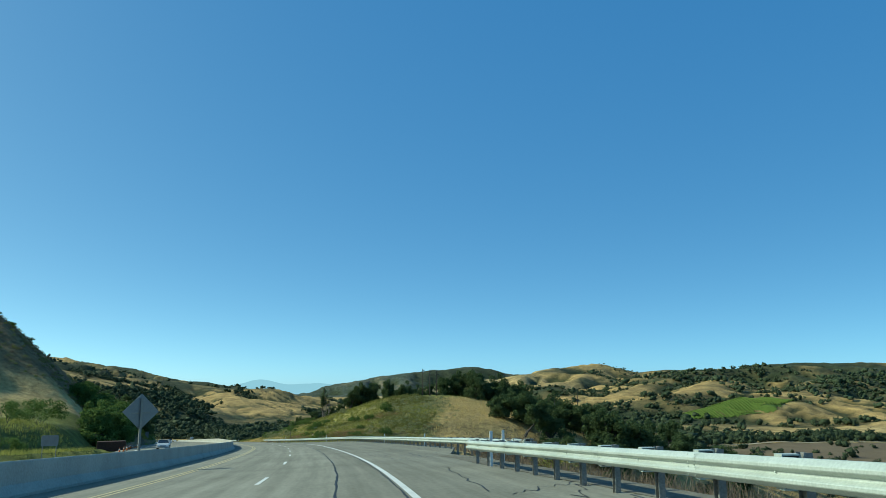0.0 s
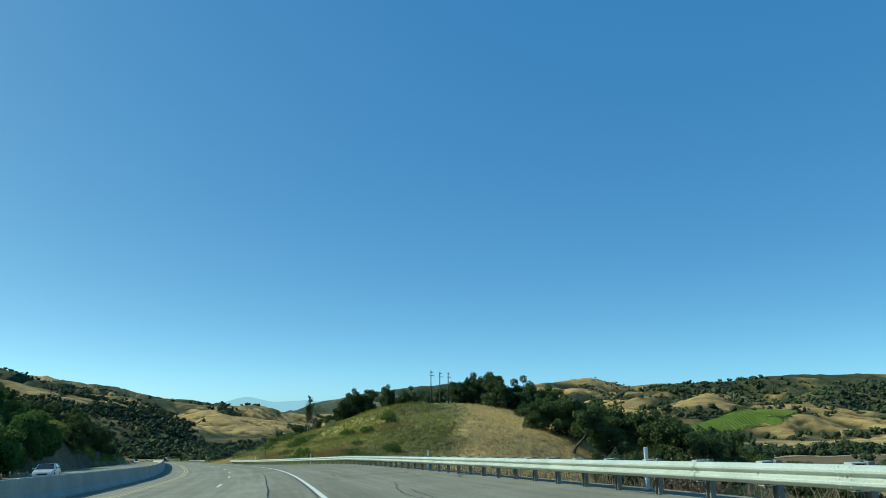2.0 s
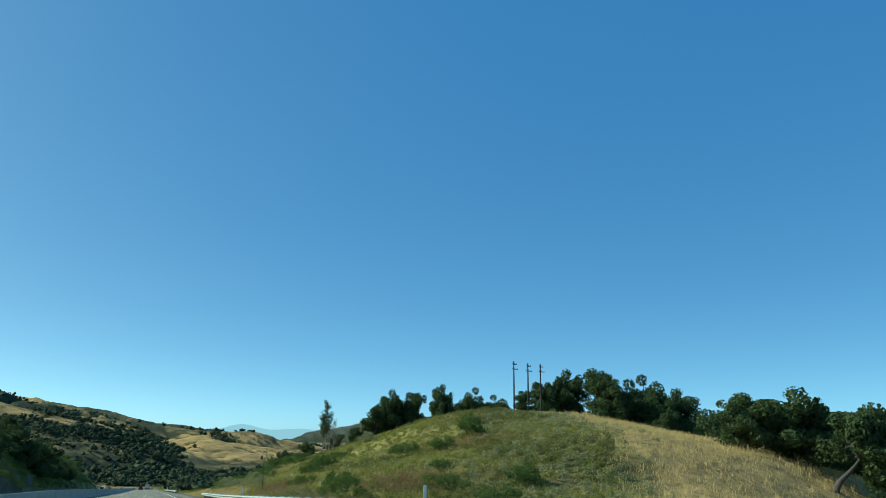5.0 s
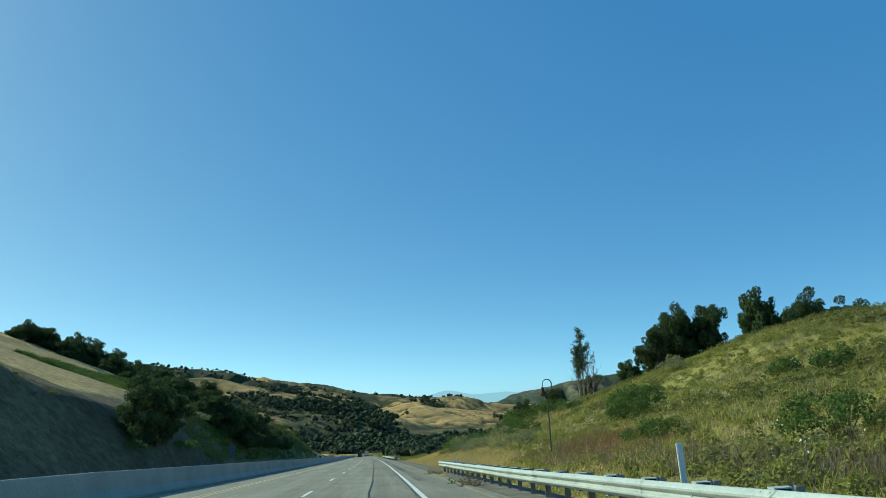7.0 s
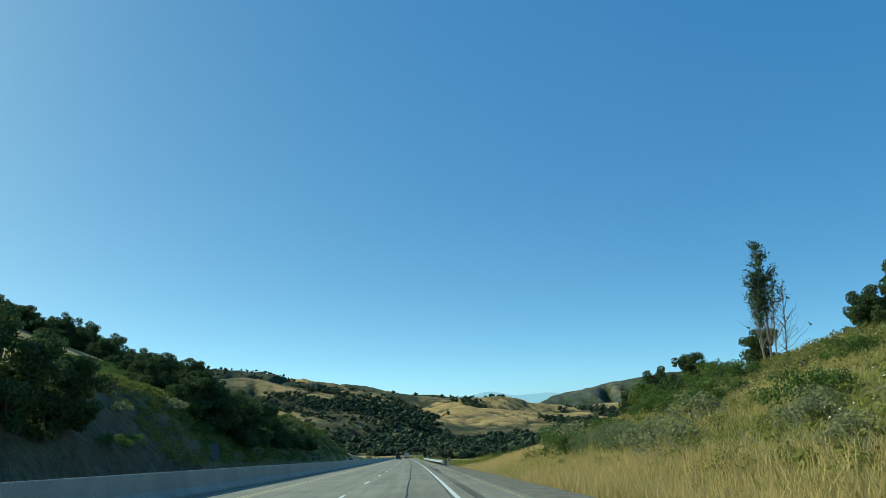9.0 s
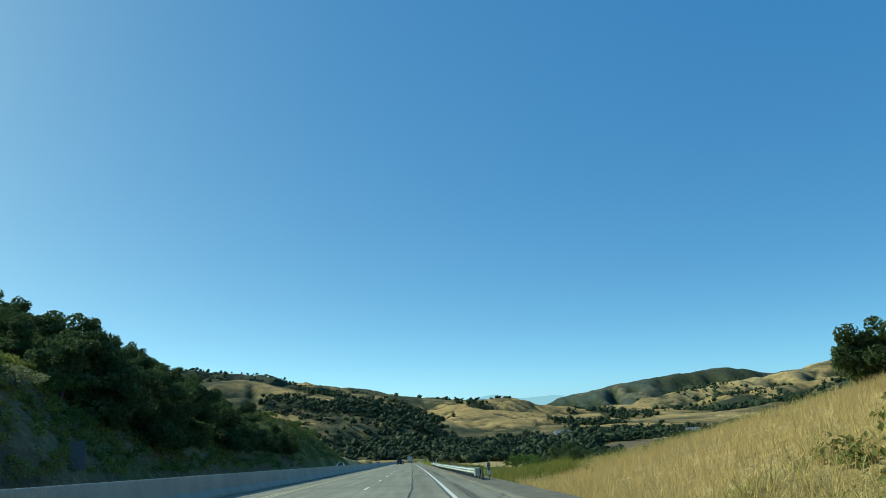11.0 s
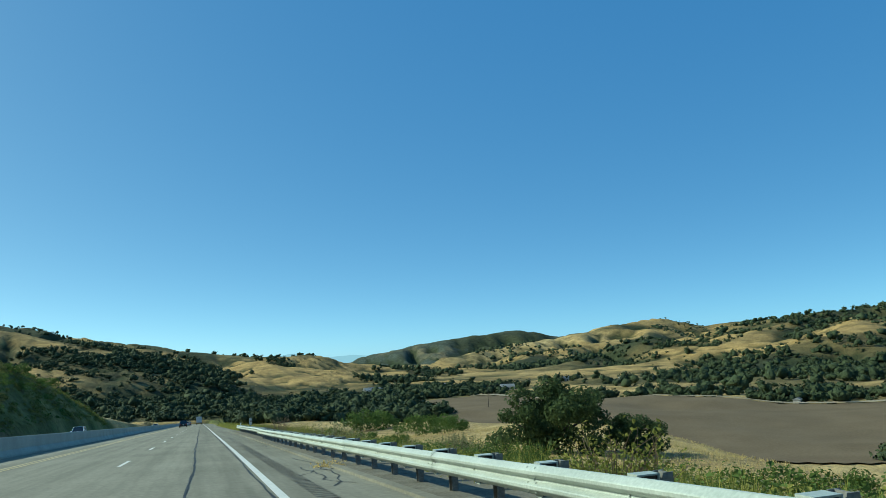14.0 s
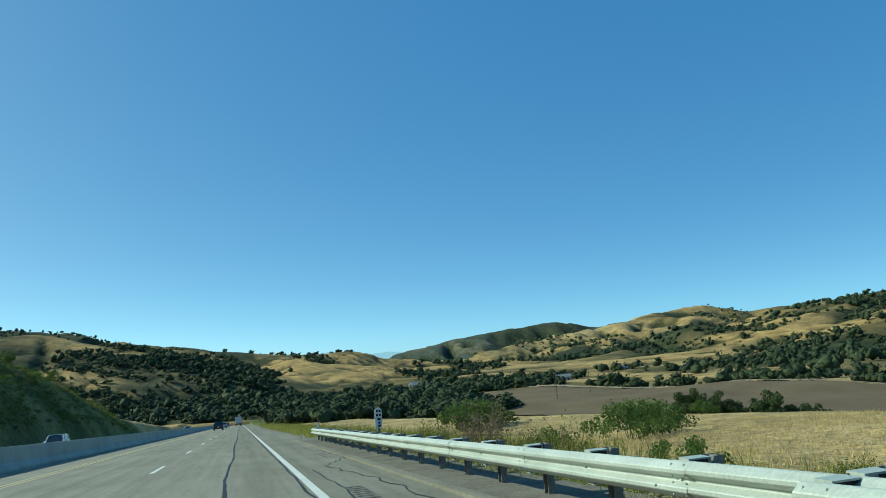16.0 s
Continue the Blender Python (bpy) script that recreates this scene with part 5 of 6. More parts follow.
x, y = roadside(gr, 5200, 130, 262, 8.5, 52, 1.0)
keep = (wavy(x, y, 11, 95) > 0.09) & (x < dry_line(y))
scrub(gr, x[keep], y[keep], 0.3, 0.9, hill_leaf, "scrub", "low green scrub dotted over the hill", 60, 0.10)
x, y = gr.uniform(14, 60, 1500), gr.uniform(-18, 66, 1500)
keep = (x < dry_line(y) + 2 + 2 * gr.randn(len(x))) & (x > dry_line(y) - 15 - 6 * wavy(x, y, 9, 99))
x, y = x[keep], y[keep]
scrub(gr, x, y, 0.35, 0.8, sage_leaf, "sage_scrub", "grey sage scrub on the crest of the hill", 60)
x, y = roadside(gr, 4200, 110, 255, 8.0, 46, 1.0)
keep = (x < dry_line(y)) & (wavy(x, y, 11, 95) < 0.08)
x, y = x[keep], y[keep]
scrub(gr, x, y, 0.25, 0.6, weed_leaf, "scrub", "yellow-green weed clumps on the hill", 50, 0.08)
x, y = roadside(gr, 260, 140, 260, 8.5, 36)
scrub(gr, x, y, 0.25, 0.5, sage_leaf, "scrub", "pale dry scrub on the hill", 50, 0.07)
x, y = roadside(gr, 46, 165, 240, 9, 34)
z = land(x, y) + 0.75
pp = np.repeat(np.stack([x, y, z], -1), 26, axis=0) + gr.randn(46 * 26, 3) * np.array([0.42, 0.42, 0.13])
v, q = leaves(gr, pp, np.tile([0, 0, 1.0], (len(pp), 1)), 0.04)
tagged(quads_object("white_flowers", v, q, flower_white), "white umbels of wild flowers on the hill", "flowers", kind="stuff")
x, y = roadside(gr, 2300, 312, 440, -70, -26.6, 1.6)
scrub(gr, x, y, 0.4, 1.3, bush_leaf, "scrub", "dark brush on the shaded cut slope", 50, 0.16)
x, y = gr.uniform(-70, -34, 900), gr.uniform(18, 92, 900)
keep = track(x, y)[1] < -31
x, y = x[keep], y[keep]
scrub(gr, x[::2], y[::2], 0.3, 0.8, hill_leaf, "scrub", "olive scrub on the steep brown face", 60, 0.10)
scrub(gr, x[1::2], y[1::2], 0.25, 0.6, dry_twig, "scrub", "dry brown brush on the steep face", 60, 0.08)
x, y = roadside(gr, 1500, 440, 575, -80, -27, 1.0)
scrub(gr, x, y, 0.3, 1.1, hill_leaf, "scrub", "green brush on the grassy knoll", 60, 0.15)
x, y = roadside(gr, 260, 440, 575, -80, -27, 1.0)
scrub(gr, x, y, 0.5, 1.6, bush_leaf, "scrub", "dark shrubs on the grassy knoll", 70, 0.17)
x, y = roadside(gr, 900, 290, 372, -40, -27, 1.4)
scrub(gr, x, y, 0.4, 1.1, weed_leaf, "scrub", "pale green brush at the foot of the bank", 60, 0.13)
x, y = roadside(gr, 170, 296, 372, 4.6, 9.5)
scrub(gr, x, y, 0.25, 0.6, bush_leaf, "scrub", "leafy weeds along the rail", 300, 0.026)

x, y = roadside(gr, 420, 318, 366, 4.9, 17, 0.9)
keep = wavy(x, y, 5, 98) > -0.10
scrub(gr, x[keep], y[keep], 0.3, 0.75, bush_leaf, "scrub", "rank green weeds between the rail and the big bush", 110, 0.05, 1.3)
x, y = roadside(gr, 1500, 290, 402, 3.2, 4.6)
blades(gr, x, y, gr.uniform(0.08, 0.32, len(x)), 0.006, 8, 0.08, dry_twig, "dry_grass", "dry tufts at the foot of the rail posts", 0.5)
x, y = roadside(gr, 700, 168, 210, 3.5, 5.2)
blades(gr, x, y, gr.uniform(0.08, 0.35, len(x)), 0.006, 8, 0.08, dry_twig, "dry_grass", "dry tufts under the guard rail", 0.5)
scrub(gr, *LEAFY, 0.3, 0.7, bush_leaf, "scrub", "leafy green weeds past the end of the bank", 160, 0.04, 1.3)
scrub(gr, *TALL_A, 0.24, 0.5, weed_leaf, "tall_weeds", "tall wispy yellow-green weeds standing above the guard rail", 150, 0.036, 1.5)
scrub(gr, *TALL_B, 0.22, 0.46, sage_leaf, "tall_weeds", "grey-green upright weeds behind the guard rail", 150, 0.034, 1.5)

# ---------------------------------------------------------------- far woods
ico_bm = bmesh.new()
bmesh.ops.create_icosphere(ico_bm, subdivisions=2, radius=1.0)
ICO_V = np.array([v.co[:] for v in ico_bm.verts])
ICO_F = np.array([[v.index for v in f.verts] for f in ico_bm.faces])
ico_bm.free()
ico_bm = bmesh.new()
bmesh.ops.create_icosphere(ico_bm, subdivisions=1, radius=1.0)
ICO1_V = np.array([v.co[:] for v in ico_bm.verts])
ICO1_F = np.array([[v.index for v in f.verts] for f in ico_bm.faces])
ico_bm.free()


def woods(rs, x, y, lo, hi, lumps, name, label, fine=False, tall=0.85, mat=None, sprays=0):
    """Tree crowns seen from afar, each of a few ragged lumps."""
    n = len(x)
    z = land(x, y)
    r = lo * 0.6 + (hi - lo * 0.6) * rs.rand(n) ** 1.7
    cx = np.repeat(np.stack([x, y, z + r * 0.55], -1), lumps, axis=0)
    rr = np.repeat(r, lumps)
    off = rs.randn(n * lumps, 3) * np.array([0.62, 0.62, 0.26]) * rr[:, None]
    off[::lumps] *= 0.2
    c = cx + off
    lr = rr * rs.uniform(0.36, 0.78, n * lumps)
    iv, fi = (ICO_V, ICO_F) if fine else (ICO1_V, ICO1_F)
    jag = 1 + 0.42 * rs.randn(n * lumps, len(iv))
    v = c[:, None] + iv[None] * (0.84 * lr[:, None] * np.clip(jag, 0.45, 1.8))[:, :, None] * np.array([1, 1, tall])
    q = (np.arange(n * lumps)[:, None, None] * len(iv) + fi[None]).reshape(-1, 3)
    v = v.reshape(-1, 3)
    if sprays:                       # ragged leaf sprays break up the outline of every crown
        d = rs.randn(n * lumps, sprays, 3)
        d /= np.linalg.norm(d, axis=2)[:, :, None]
        d[:, :, 2] = np.where(d[:, :, 2] < -0.2, -d[:, :, 2], d[:, :, 2])
        p = c[:, None] + d * (lr[:, None] * rs.uniform(0.80, 1.28, (n * lumps, sprays)))[:, :, None] * np.array([1, 1, tall])
        lv, lq = leaves(rs, p.reshape(-1, 3), d.reshape(-1, 3), np.repeat(lr * 0.27, sprays), 0.75)
        q = np.concatenate([q, lq[:, [0, 1, 2]] + len(v), lq[:, [0, 2, 3]] + len(v)])
        v = np.concatenate([v, lv])
    return tagged(quads_object(name, v, q, mat or wood_leaf, smooth=True), label, "woods", kind="stuff")


def scatter(rs, n, x0, x1, y0, y1, want):
    x, y = rs.uniform(x0, x1, n), rs.uniform(y0, y1, n)
    keep = rs.rand(n) < want(x, y)
    return x[keep], y[keep]


fr = np.random.RandomState(8)
BARE = lambda x, y: np.exp(-((x - 125) / 120) ** 2 - ((y - 1350) / 330) ** 2)
# wooded flank ahead on the left
x, y = scatter(fr, 17000, -480, 300, 640, 1640, lambda x, y: np.clip(0.08 + 5.0 * wavy(x, y, 130, 61, 3) - 2.4 * BARE(x, y) - 1.3 * np.exp(-((y - 1110 - 0.9 * (x + 60)) / 45) ** 2) * (x < 0) - np.where(abs(x - 2) < 34, 1, 0) * (y < 800), 0, 1))
woods(fr, x, y, 1.4, 6.4, 3, "woodland", "dense oak woodland on the far slope", False, 0.85, sprays=13)
x, y = scatter(fr, 3400, -430, 0, 660, 1120, lambda x, y: np.clip(0.55 + 2.2 * wavy(x, y, 60, 62, 3), 0, 1))
woods(fr, x, y, 1.0, 4.6, 3, "brush", "oak brush on the knolls beside the grade", False, 0.8, sprays=12)
x, y = scatter(fr, 2200, -300, 0, 800, 1090, lambda x, y: np.clip(0.5 + 2.6 * wavy(x, y, 34, 66, 3), 0, 1))
woods(fr, x, y, 0.9, 3.6, 3, "brush", "low brush dotted over the knolls beside the grade", False, 0.75, sprays=10)
# trees along the valley stream and behind the ploughed field
FIELD_EDGE_Y = lambda x: np.interp(x, [60, 130, 170, 215, 250, 290, 420, 620], [640, 690, 730, 715, 590, 480, 395, 375])
x, y = scatter(fr, 6500, 60, 640, 380, 1000, lambda x, y: np.where(y > FIELD_EDGE_Y(x) + 8, np.clip(1.5 - (y - FIELD_EDGE_Y(x)) / 75 + 1.2 * wavy(x, y, 60, 63), 0, 1), 0))
woods(fr, x, y, 3.2, 6.5, 4, "valley_trees", "dark row of trees behind the ploughed field", False, sprays=16)
x, y = scatter(fr, 1500, 20, 130, 540, 760, lambda x, y: np.clip(0.8 + 2 * wavy(x, y, 50, 64), 0, 1) * (x > 22))
woods(fr, x, y, 3.5, 6.0, 4, "valley_trees", "dark trees beside the road at the foot of the grade", False, sprays=16)
x, y = scatter(fr, 5200, 330, 1400, 560, 1700, lambda x, y: np.clip(0.15 + 4.5 * wavy(x, y, 170, 65, 3), 0, 1) * np.where((abs(x - 790) < 120) & (abs(y - 755) < 75), 0.0, 1))
woods(fr, x, y, 4.0, 8.0, 3, "hill_oaks", "oaks scattered over golden hills across the valley", sprays=10)
x, y = scatter(fr, 7000, 500, 2400, 1500, 2950, lambda x, y: np.clip(-0.15 + 4.5 * wavy(x, y, 240, 67, 4), 0, 1))
woods(fr, x, y, 5.0, 10.0, 2, "hill_oaks", "dark oaks in the folds of the far hills")
x, y = scatter(fr, 2600, 1000, 2300, 700, 1700, lambda x, y: np.clip(0.55 + 2.2 * wavy(x, y, 200, 68, 3), 0, 1))
woods(fr, x, y, 5.0, 10.0, 2, "hill_oaks", "oak woods on the ridge across the valley")
x, y = scatter(fr, 2600, -800, 260, 1800, 2900, lambda x, y: np.clip(0.35 + 2.2 * wavy(x, y, 200, 69, 3), 0, 1))
woods(fr, x, y, 5.0, 9.0, 2, "ridge_woods", "trees along the far left ridges")
x, y = scatter(fr, 2200, 130, 700, 330, 760, lambda x, y: np.clip(-0.15 + 1.6 * wavy(x, y, 120, 70, 3), 0, 1) * np.where((y < FIELD_EDGE_Y(x) + 5), 0.0, 1))
woods(fr, x, y, 3.0, 6.0, 3, "valley_trees", "trees dotted about the valley", sprays=20)
x, y = scatter(fr, 700, 150, 520, -120, 330, lambda x, y: np.clip(0.25 + 2.4 * wavy(x, y, 90, 72, 3), 0, 1))
woods(fr, x, y, 3.0, 5.5, 4, "slope_oaks", "oaks on the gold slope down in the valley", False, sprays=16)
# single trees along the skyline of the bare hill
x = np.array([-60, -20, 30, 78, 110, 128, 142, 168, 184, 196, 206, 95.0])
y = np.array([1660, 1650, 1625, 1600, 1592, 1590, 1588, 1584, 1580, 1576, 1568, 1440.0])
woods(fr, x, y, 4.5, 6.5, 4, "skyline_oaks", "small oaks in a row on the bare hilltop", True)
# ---------------------------------------------------------------- fields in the valley


def draped(name, corners, step, up, mat, label, category="field", rows=None):
    """A field laid on the ground inside a convex outline."""
    c = np.array(corners, float)
    gx_, gy_ = np.meshgrid(np.arange(c[:, 0].min(), c[:, 0].max(), step), np.arange(c[:, 1].min(), c[:, 1].max(), step))
    cx_, cy_ = gx_ + step / 2, gy_ + step / 2
    inside = np.zeros(gx_.shape, bool)
    j = len(c) - 1
    for i in range(len(c)):
        cross = (c[i, 1] > cy_) != (c[j, 1] > cy_)
        xi = (c[j, 0] - c[i, 0]) * (cy_ - c[i, 1]) / (c[j, 1] - c[i, 1] + 1e-9) + c[i, 0]
        inside ^= cross & (cx_ < xi)
        j = i
    iy, ix = np.nonzero(inside)
    n = gx_.shape[1]
    pad_x = np.arange(c[:, 0].min(), c[:, 0].max() + step * 1.5, step)
    pad_y = np.arange(c[:, 1].min(), c[:, 1].max() + step * 1.5, step)
    px, py = np.meshgrid(pad_x, pad_y)
    m = len(pad_x)
    q = np.stack([iy * m + ix, iy * m + ix + 1, (iy + 1) * m + ix + 1, (iy + 1) * m + ix], -1)
    used, inv = np.unique(q, return_inverse=True)
    fx, fy = px.ravel()[used], py.ravel()[used]
    fz = land(fx, fy) + up
    return tagged(quads_object(name, np.stack([fx, fy, fz], -1), inv.reshape(-1, 4), mat, smooth=True), label, category, kind="structure")


plough = material("ploughed_soil", (0.120, 0.088, 0.052), (0.175, 0.130, 0.080), 0.95, 0.05, 1.2, 0.6, spec=0.1, depth=0.3)
crop = material("green_crop", (0.08, 0.11, 0.035), (0.12, 0.155, 0.05), 0.9, 0.05, 1.0, 0.5, spec=0.1, depth=0.3)
vine = material("vine_rows", (0.065, 0.095, 0.018), (0.10, 0.14, 0.026), 0.9, 0.2, 1.5, 0.4, spec=0.1, depth=0.3)
dirt = material("farm_track", (0.27, 0.22, 0.15), (0.36, 0.30, 0.21), 0.95, 0.2, 2.0, 0.3, spec=0.1)
draped("ploughed_field", [(112, 560), (132, 640), (158, 705), (205, 722), (246, 590), (286, 478), (420, 392), (600, 372), (640, 200), (360, 215), (210, 262), (150, 330), (120, 470)], 4.0, 0.5, plough, "bare brown ploughed field on the valley floor")
draped("green_field", [(86, 560), (112, 648), (131, 640), (112, 562)], 3.0, 0.7, crop, "narrow strip of green crop beside the ploughed field")
draped("meadow", [(190, 800), (230, 900), (290, 880), (262, 790)], 4.0, 0.7, crop, "small green meadow among valley trees")
draped("farm_track", [(205, 724), (212, 728), (252, 594), (292, 484), (424, 398), (602, 379), (600, 374), (420, 393), (286, 479), (246, 591)], 1.5, 0.9, dirt, "pale dirt track round the field edge")
draped("vineyard", [(668, 742), (700, 800), (850, 838), (900, 770), (775, 690)], 4.0, 0.6, vine, "bright green vineyard on a hillside across the valley")
vr = []
for k in range(46):
    a = np.array([676 + 4.6 * k, 708.0 + 0.2 * k])
    pts = np.stack([a[0] + np.linspace(0, 1, 26) * 26 - 18, a[1] + np.linspace(0, 1, 26) * 110], -1)
    ok = (pts[:, 1] > 742 - 0.49 * (pts[:, 0] - 668)) & (pts[:, 1] < 800 + 0.25 * (pts[:, 0] - 700)) & (pts[:, 0] < 890) & (pts[:, 1] > 690 + 0.64 * (pts[:, 0] - 775))
    if ok.sum() > 2:
        pts = pts[ok]
        vr.append(tube(np.column_stack([pts, land(pts[:, 0], pts[:, 1]) + 1.2]), np.full(len(pts), 0.9), 5))
v, q = joined(vr)
tagged(quads_object("vine_rows", v, q, vine), "green rows of vines on the vineyard", "vines", kind="stuff")
# ---------------------------------------------------------------- roadside things
paint_white = material("white_post_paint", (0.66, 0.66, 0.62), (0.78, 0.78, 0.75), 0.6, 3, 30, 0.1)
sign_back = material("bare_sign_back", (0.165, 0.176, 0.182), (0.220, 0.231, 0.237), 0.45, 2, 20, 0.1, metal=0.5)
sign_face = material("white_sign_face", (0.72, 0.73, 0.72), (0.82, 0.83, 0.81), 0.5, 3, 30, 0)
sign_ink = material("black_sign_ink", (0.015, 0.015, 0.015), (0.03, 0.03, 0.03), 0.6, 3, 30, 0)
rust = material("rusty_iron", (0.055, 0.034, 0.026), (0.10, 0.056, 0.040), 0.75, 4, 30, 0.3, metal=0.3)
green_steel = material("green_painted_steel", (0.05, 0.065, 0.045), (0.09, 0.10, 0.07), 0.6, 4, 30, 0.2)
cone_orange = material("cone_orange", (0.75, 0.16, 0.03), (0.85, 0.22, 0.05), 0.6, 4, 30, 0)
rubber = material("black_rubber", (0.012, 0.012, 0.012), (0.025, 0.025, 0.025), 0.8, 5, 40, 0.1)
barn_wall = material("barn_boards", (0.35, 0.32, 0.28), (0.48, 0.45, 0.40), 0.85, 0.5, 4, 0.2)
barn_roof = material("barn_roof", (0.40, 0.40, 0.40), (0.55, 0.55, 0.54), 0.5, 0.4, 4, 0.1, metal=0.3)


def upright(name, label, category, x, y, z, turn=0.0, group=""):
    root = tagged(new(name), label, category, group)
    root.matrix_basis = Matrix.Translation((x, y, z)) @ Matrix.Rotation(turn, 4, "Z")
    return root


def cyl(bm, a, b, r0, r1=None, seg=10):
    a, b = Vector(a), Vector(b)
    m = Matrix.Translation((a + b) / 2) @ (b - a).to_track_quat("Z", "Y").to_matrix().to_4x4()
    return bmesh.ops.create_cone(bm, cap_ends=True, segments=seg, radius1=r0, radius2=r1 if r1 is not None else r0, depth=(b - a).length, matrix=m)["verts"]


def tube_part(name, pts, radii, mat, parent, label="", seg=8):
    v, q = tube(pts, radii, seg)
    ob = quads_object(name, v, q, mat, smooth=True, parent=parent)
    return tagged(ob, label) if label else ob


# white marker posts
def marker_post(x, y, height, lean=0.0):
    root = upright("marker_post", "white flat roadside marker post", "marker post", x, y, float(land(x, y)), 0.2, "marker posts")
    bm = bmesh.new()
    vs = box(bm, 0, 0, height / 2 - 0.1, 0.11, 0.035, height + 0.2)
    bmesh.ops.bevel(bm, geom=list({e for v in vs for e in v.link_edges}), offset=0.01, segments=1, affect="EDGES")
    part("post", bm, paint_white, root, matrix=Matrix.Rotation(lean, 4, "Y"))
    bm = bmesh.new()
    box(bm, 0, -0.022, height - 0.16, 0.075, 0.006, 0.18)
    part("reflector", bm, sign_face, root, matrix=Matrix.Rotation(lean, 4, "Y"))


for x, y, h, le in [(*along(24.4, 4.62)[:2], 1.4, 0.0), (*along(26.9, 5.6)[:2], 1.4, 0.0), (*along(84.0, 7.9)[:2], 1.25, 0.0), (*along(60.0, 7.9)[:2], 1.2, 0.0), (4.9, 11.5, 1.5, -0.05), (5.3, 44.0, 1.2, -0.03), (6.3, 246.5, 1.2, 0.0), (7.4, -19.0, 1.3, 0.0)]:
    marker_post(float(x), float(y), h, le)


# diamond warning sign for the other direction, standing on the median wall
p = along(36.0, -8.75, 0.93)
dia = upright("warning_sign", "back of a diamond warning sign standing on the median barrier", "road sign", float(p[0]), float(p[1]), float(p[2]), 0.35)
bm = bmesh.new()
box(bm, 0, 0, 1.1, 0.09, 0.09, 2.35)
part("post", bm, post_steel, dia, "square weathered steel post")
bm = bmesh.new()
vs = bmesh.ops.create_cone(bm, cap_ends=True, segments=4, radius1=0.80, radius2=0.80, depth=0.012, matrix=Matrix.Translation((0, 0.055, 1.68)) @ Matrix.Rotation(radians(90), 4, "X"))["verts"]
part("plate", bm, sign_back, dia, "bare grey metal diamond plate")
bm = bmesh.new()
box(bm, 0, 0.04, 1.62, 0.8, 0.03, 0.05)
part("brace", bm, post_steel, dia)

# backs of small signs across the road
def panel_sign(x, y, w, h, up, posts, label, mat, turn=0.0, marks=None):
    z = float(land(x, y))
    root = upright("road_sign", label, "road sign", x, y, z, turn, "road signs")
    for k in range(posts):
        bm = bmesh.new()
        px = 0 if posts == 1 else (-0.4 + 0.8 * k) * w
        box(bm, px, 0.03, (up + h) / 2 - 0.1, 0.06, 0.06, up + h + 0.2)
        part("post", bm, post_steel, root)
    bm = bmesh.new()
    vs = box(bm, 0, 0, up + h / 2, w, 0.02, h)
    bmesh.ops.bevel(bm, geom=[e for e in bm.edges if abs((e.verts[0].co - e.verts[1].co).y) > 0.01], offset=0.05, segments=3, affect="EDGES")
    plate = part("plate", bm, mat, root)
    for (mx, mz, mw, mh) in marks or ():
        bm = bmesh.new()
        box(bm, mx, -0.013, up + mz, mw, 0.006, mh)
        part("mark", bm, sign_ink, plate, "black unreadable mark")
    return root


panel_sign(-28.1, -84.0, 1.25, 0.85, 1.7, 2, "back of a low sign on two posts in green grass", sign_back, 0.2)
panel_sign(-25.6, 154.4, 1.2, 2.3, 0.6, 1, "pale back of an upright sign beyond the median", sign_back)
# postmile paddle by the rail
panel_sign(6.15, 226.3, 0.22, 0.62, 1.05, 1, "narrow white paddle sign with black marks behind the rail", sign_face, 0.0,
           [(-0.04, 0.52, 0.06, 0.07), (0.05, 0.52, 0.06, 0.07), (-0.04, 0.40, 0.06, 0.07), (0.05, 0.40, 0.06, 0.07), (0.02, 0.28, 0.10, 0.07), (0.02, 0.17, 0.06, 0.06), (0.03, 0.08, 0.10, 0.06)])
# end marker beside the rail terminal
panel_sign(6.0, 135.0, 0.19, 0.75, 0.55, 1, "grey and white object marker beside the rail end", sign_face, 0.0, None)
bm = bmesh.new()
box(bm, 6.0, 134.985, float(land(6.0, 135.0)) + 1.02, 0.16, 0.008, 0.45)
tagged(part("reflector_panel", bm, sign_back), "grey reflective panel fixed to the object marker", "reflector")

# bell on a shepherd's crook pole
bx_, by_ = 10.7, 43.6
bell = upright("bell_marker", "cast iron bell hanging from a curved green pole on the hill", "bell marker", bx_, by_, float(land(bx_, by_)) + 0.8)
crook = [(0, 0, -1.4), (0.0, 0, 1.2), (-0.02, 0, 2.3), (0.03, 0, 2.75), (0.22, 0, 3.0), (0.28, 0, 3.3)] + [(0.28 - 0.27 * (1 - math.cos(q)), 0, 3.35 + 0.27 * math.sin(q)) for q in np.linspace(0.15, 3.0, 9)] + [(-0.27, 0, 3.2)]
tube_part("pole", crook, np.interp(np.linspace(0, 1, len(crook)), [0, 0.35, 1], [0.042, 0.036, 0.024]), green_steel, bell, "bent green steel pole", 9)
prof = [(0.02, 0.0), (0.075, -0.02), (0.10, -0.10), (0.12, -0.22), (0.155, -0.33), (0.20, -0.40), (0.205, -0.43), (0.18, -0.43)]
bv_, n_ = [], 18
for r_, z_ in prof:
    bv_ += [(-0.27 + r_ * math.cos(2 * math.pi * k / n_), r_ * math.sin(2 * math.pi * k / n_), 3.18 + z_) for k in range(n_)]
bf_ = [(i * n_ + k, i * n_ + (k + 1) % n_, (i + 1) * n_ + (k + 1) % n_, (i + 1) * n_ + k) for i in range(len(prof) - 1) for k in range(n_)]
tagged(mesh_object("bell", bv_, bf_, rust, bell), "rust red iron bell")
bm = bmesh.new()
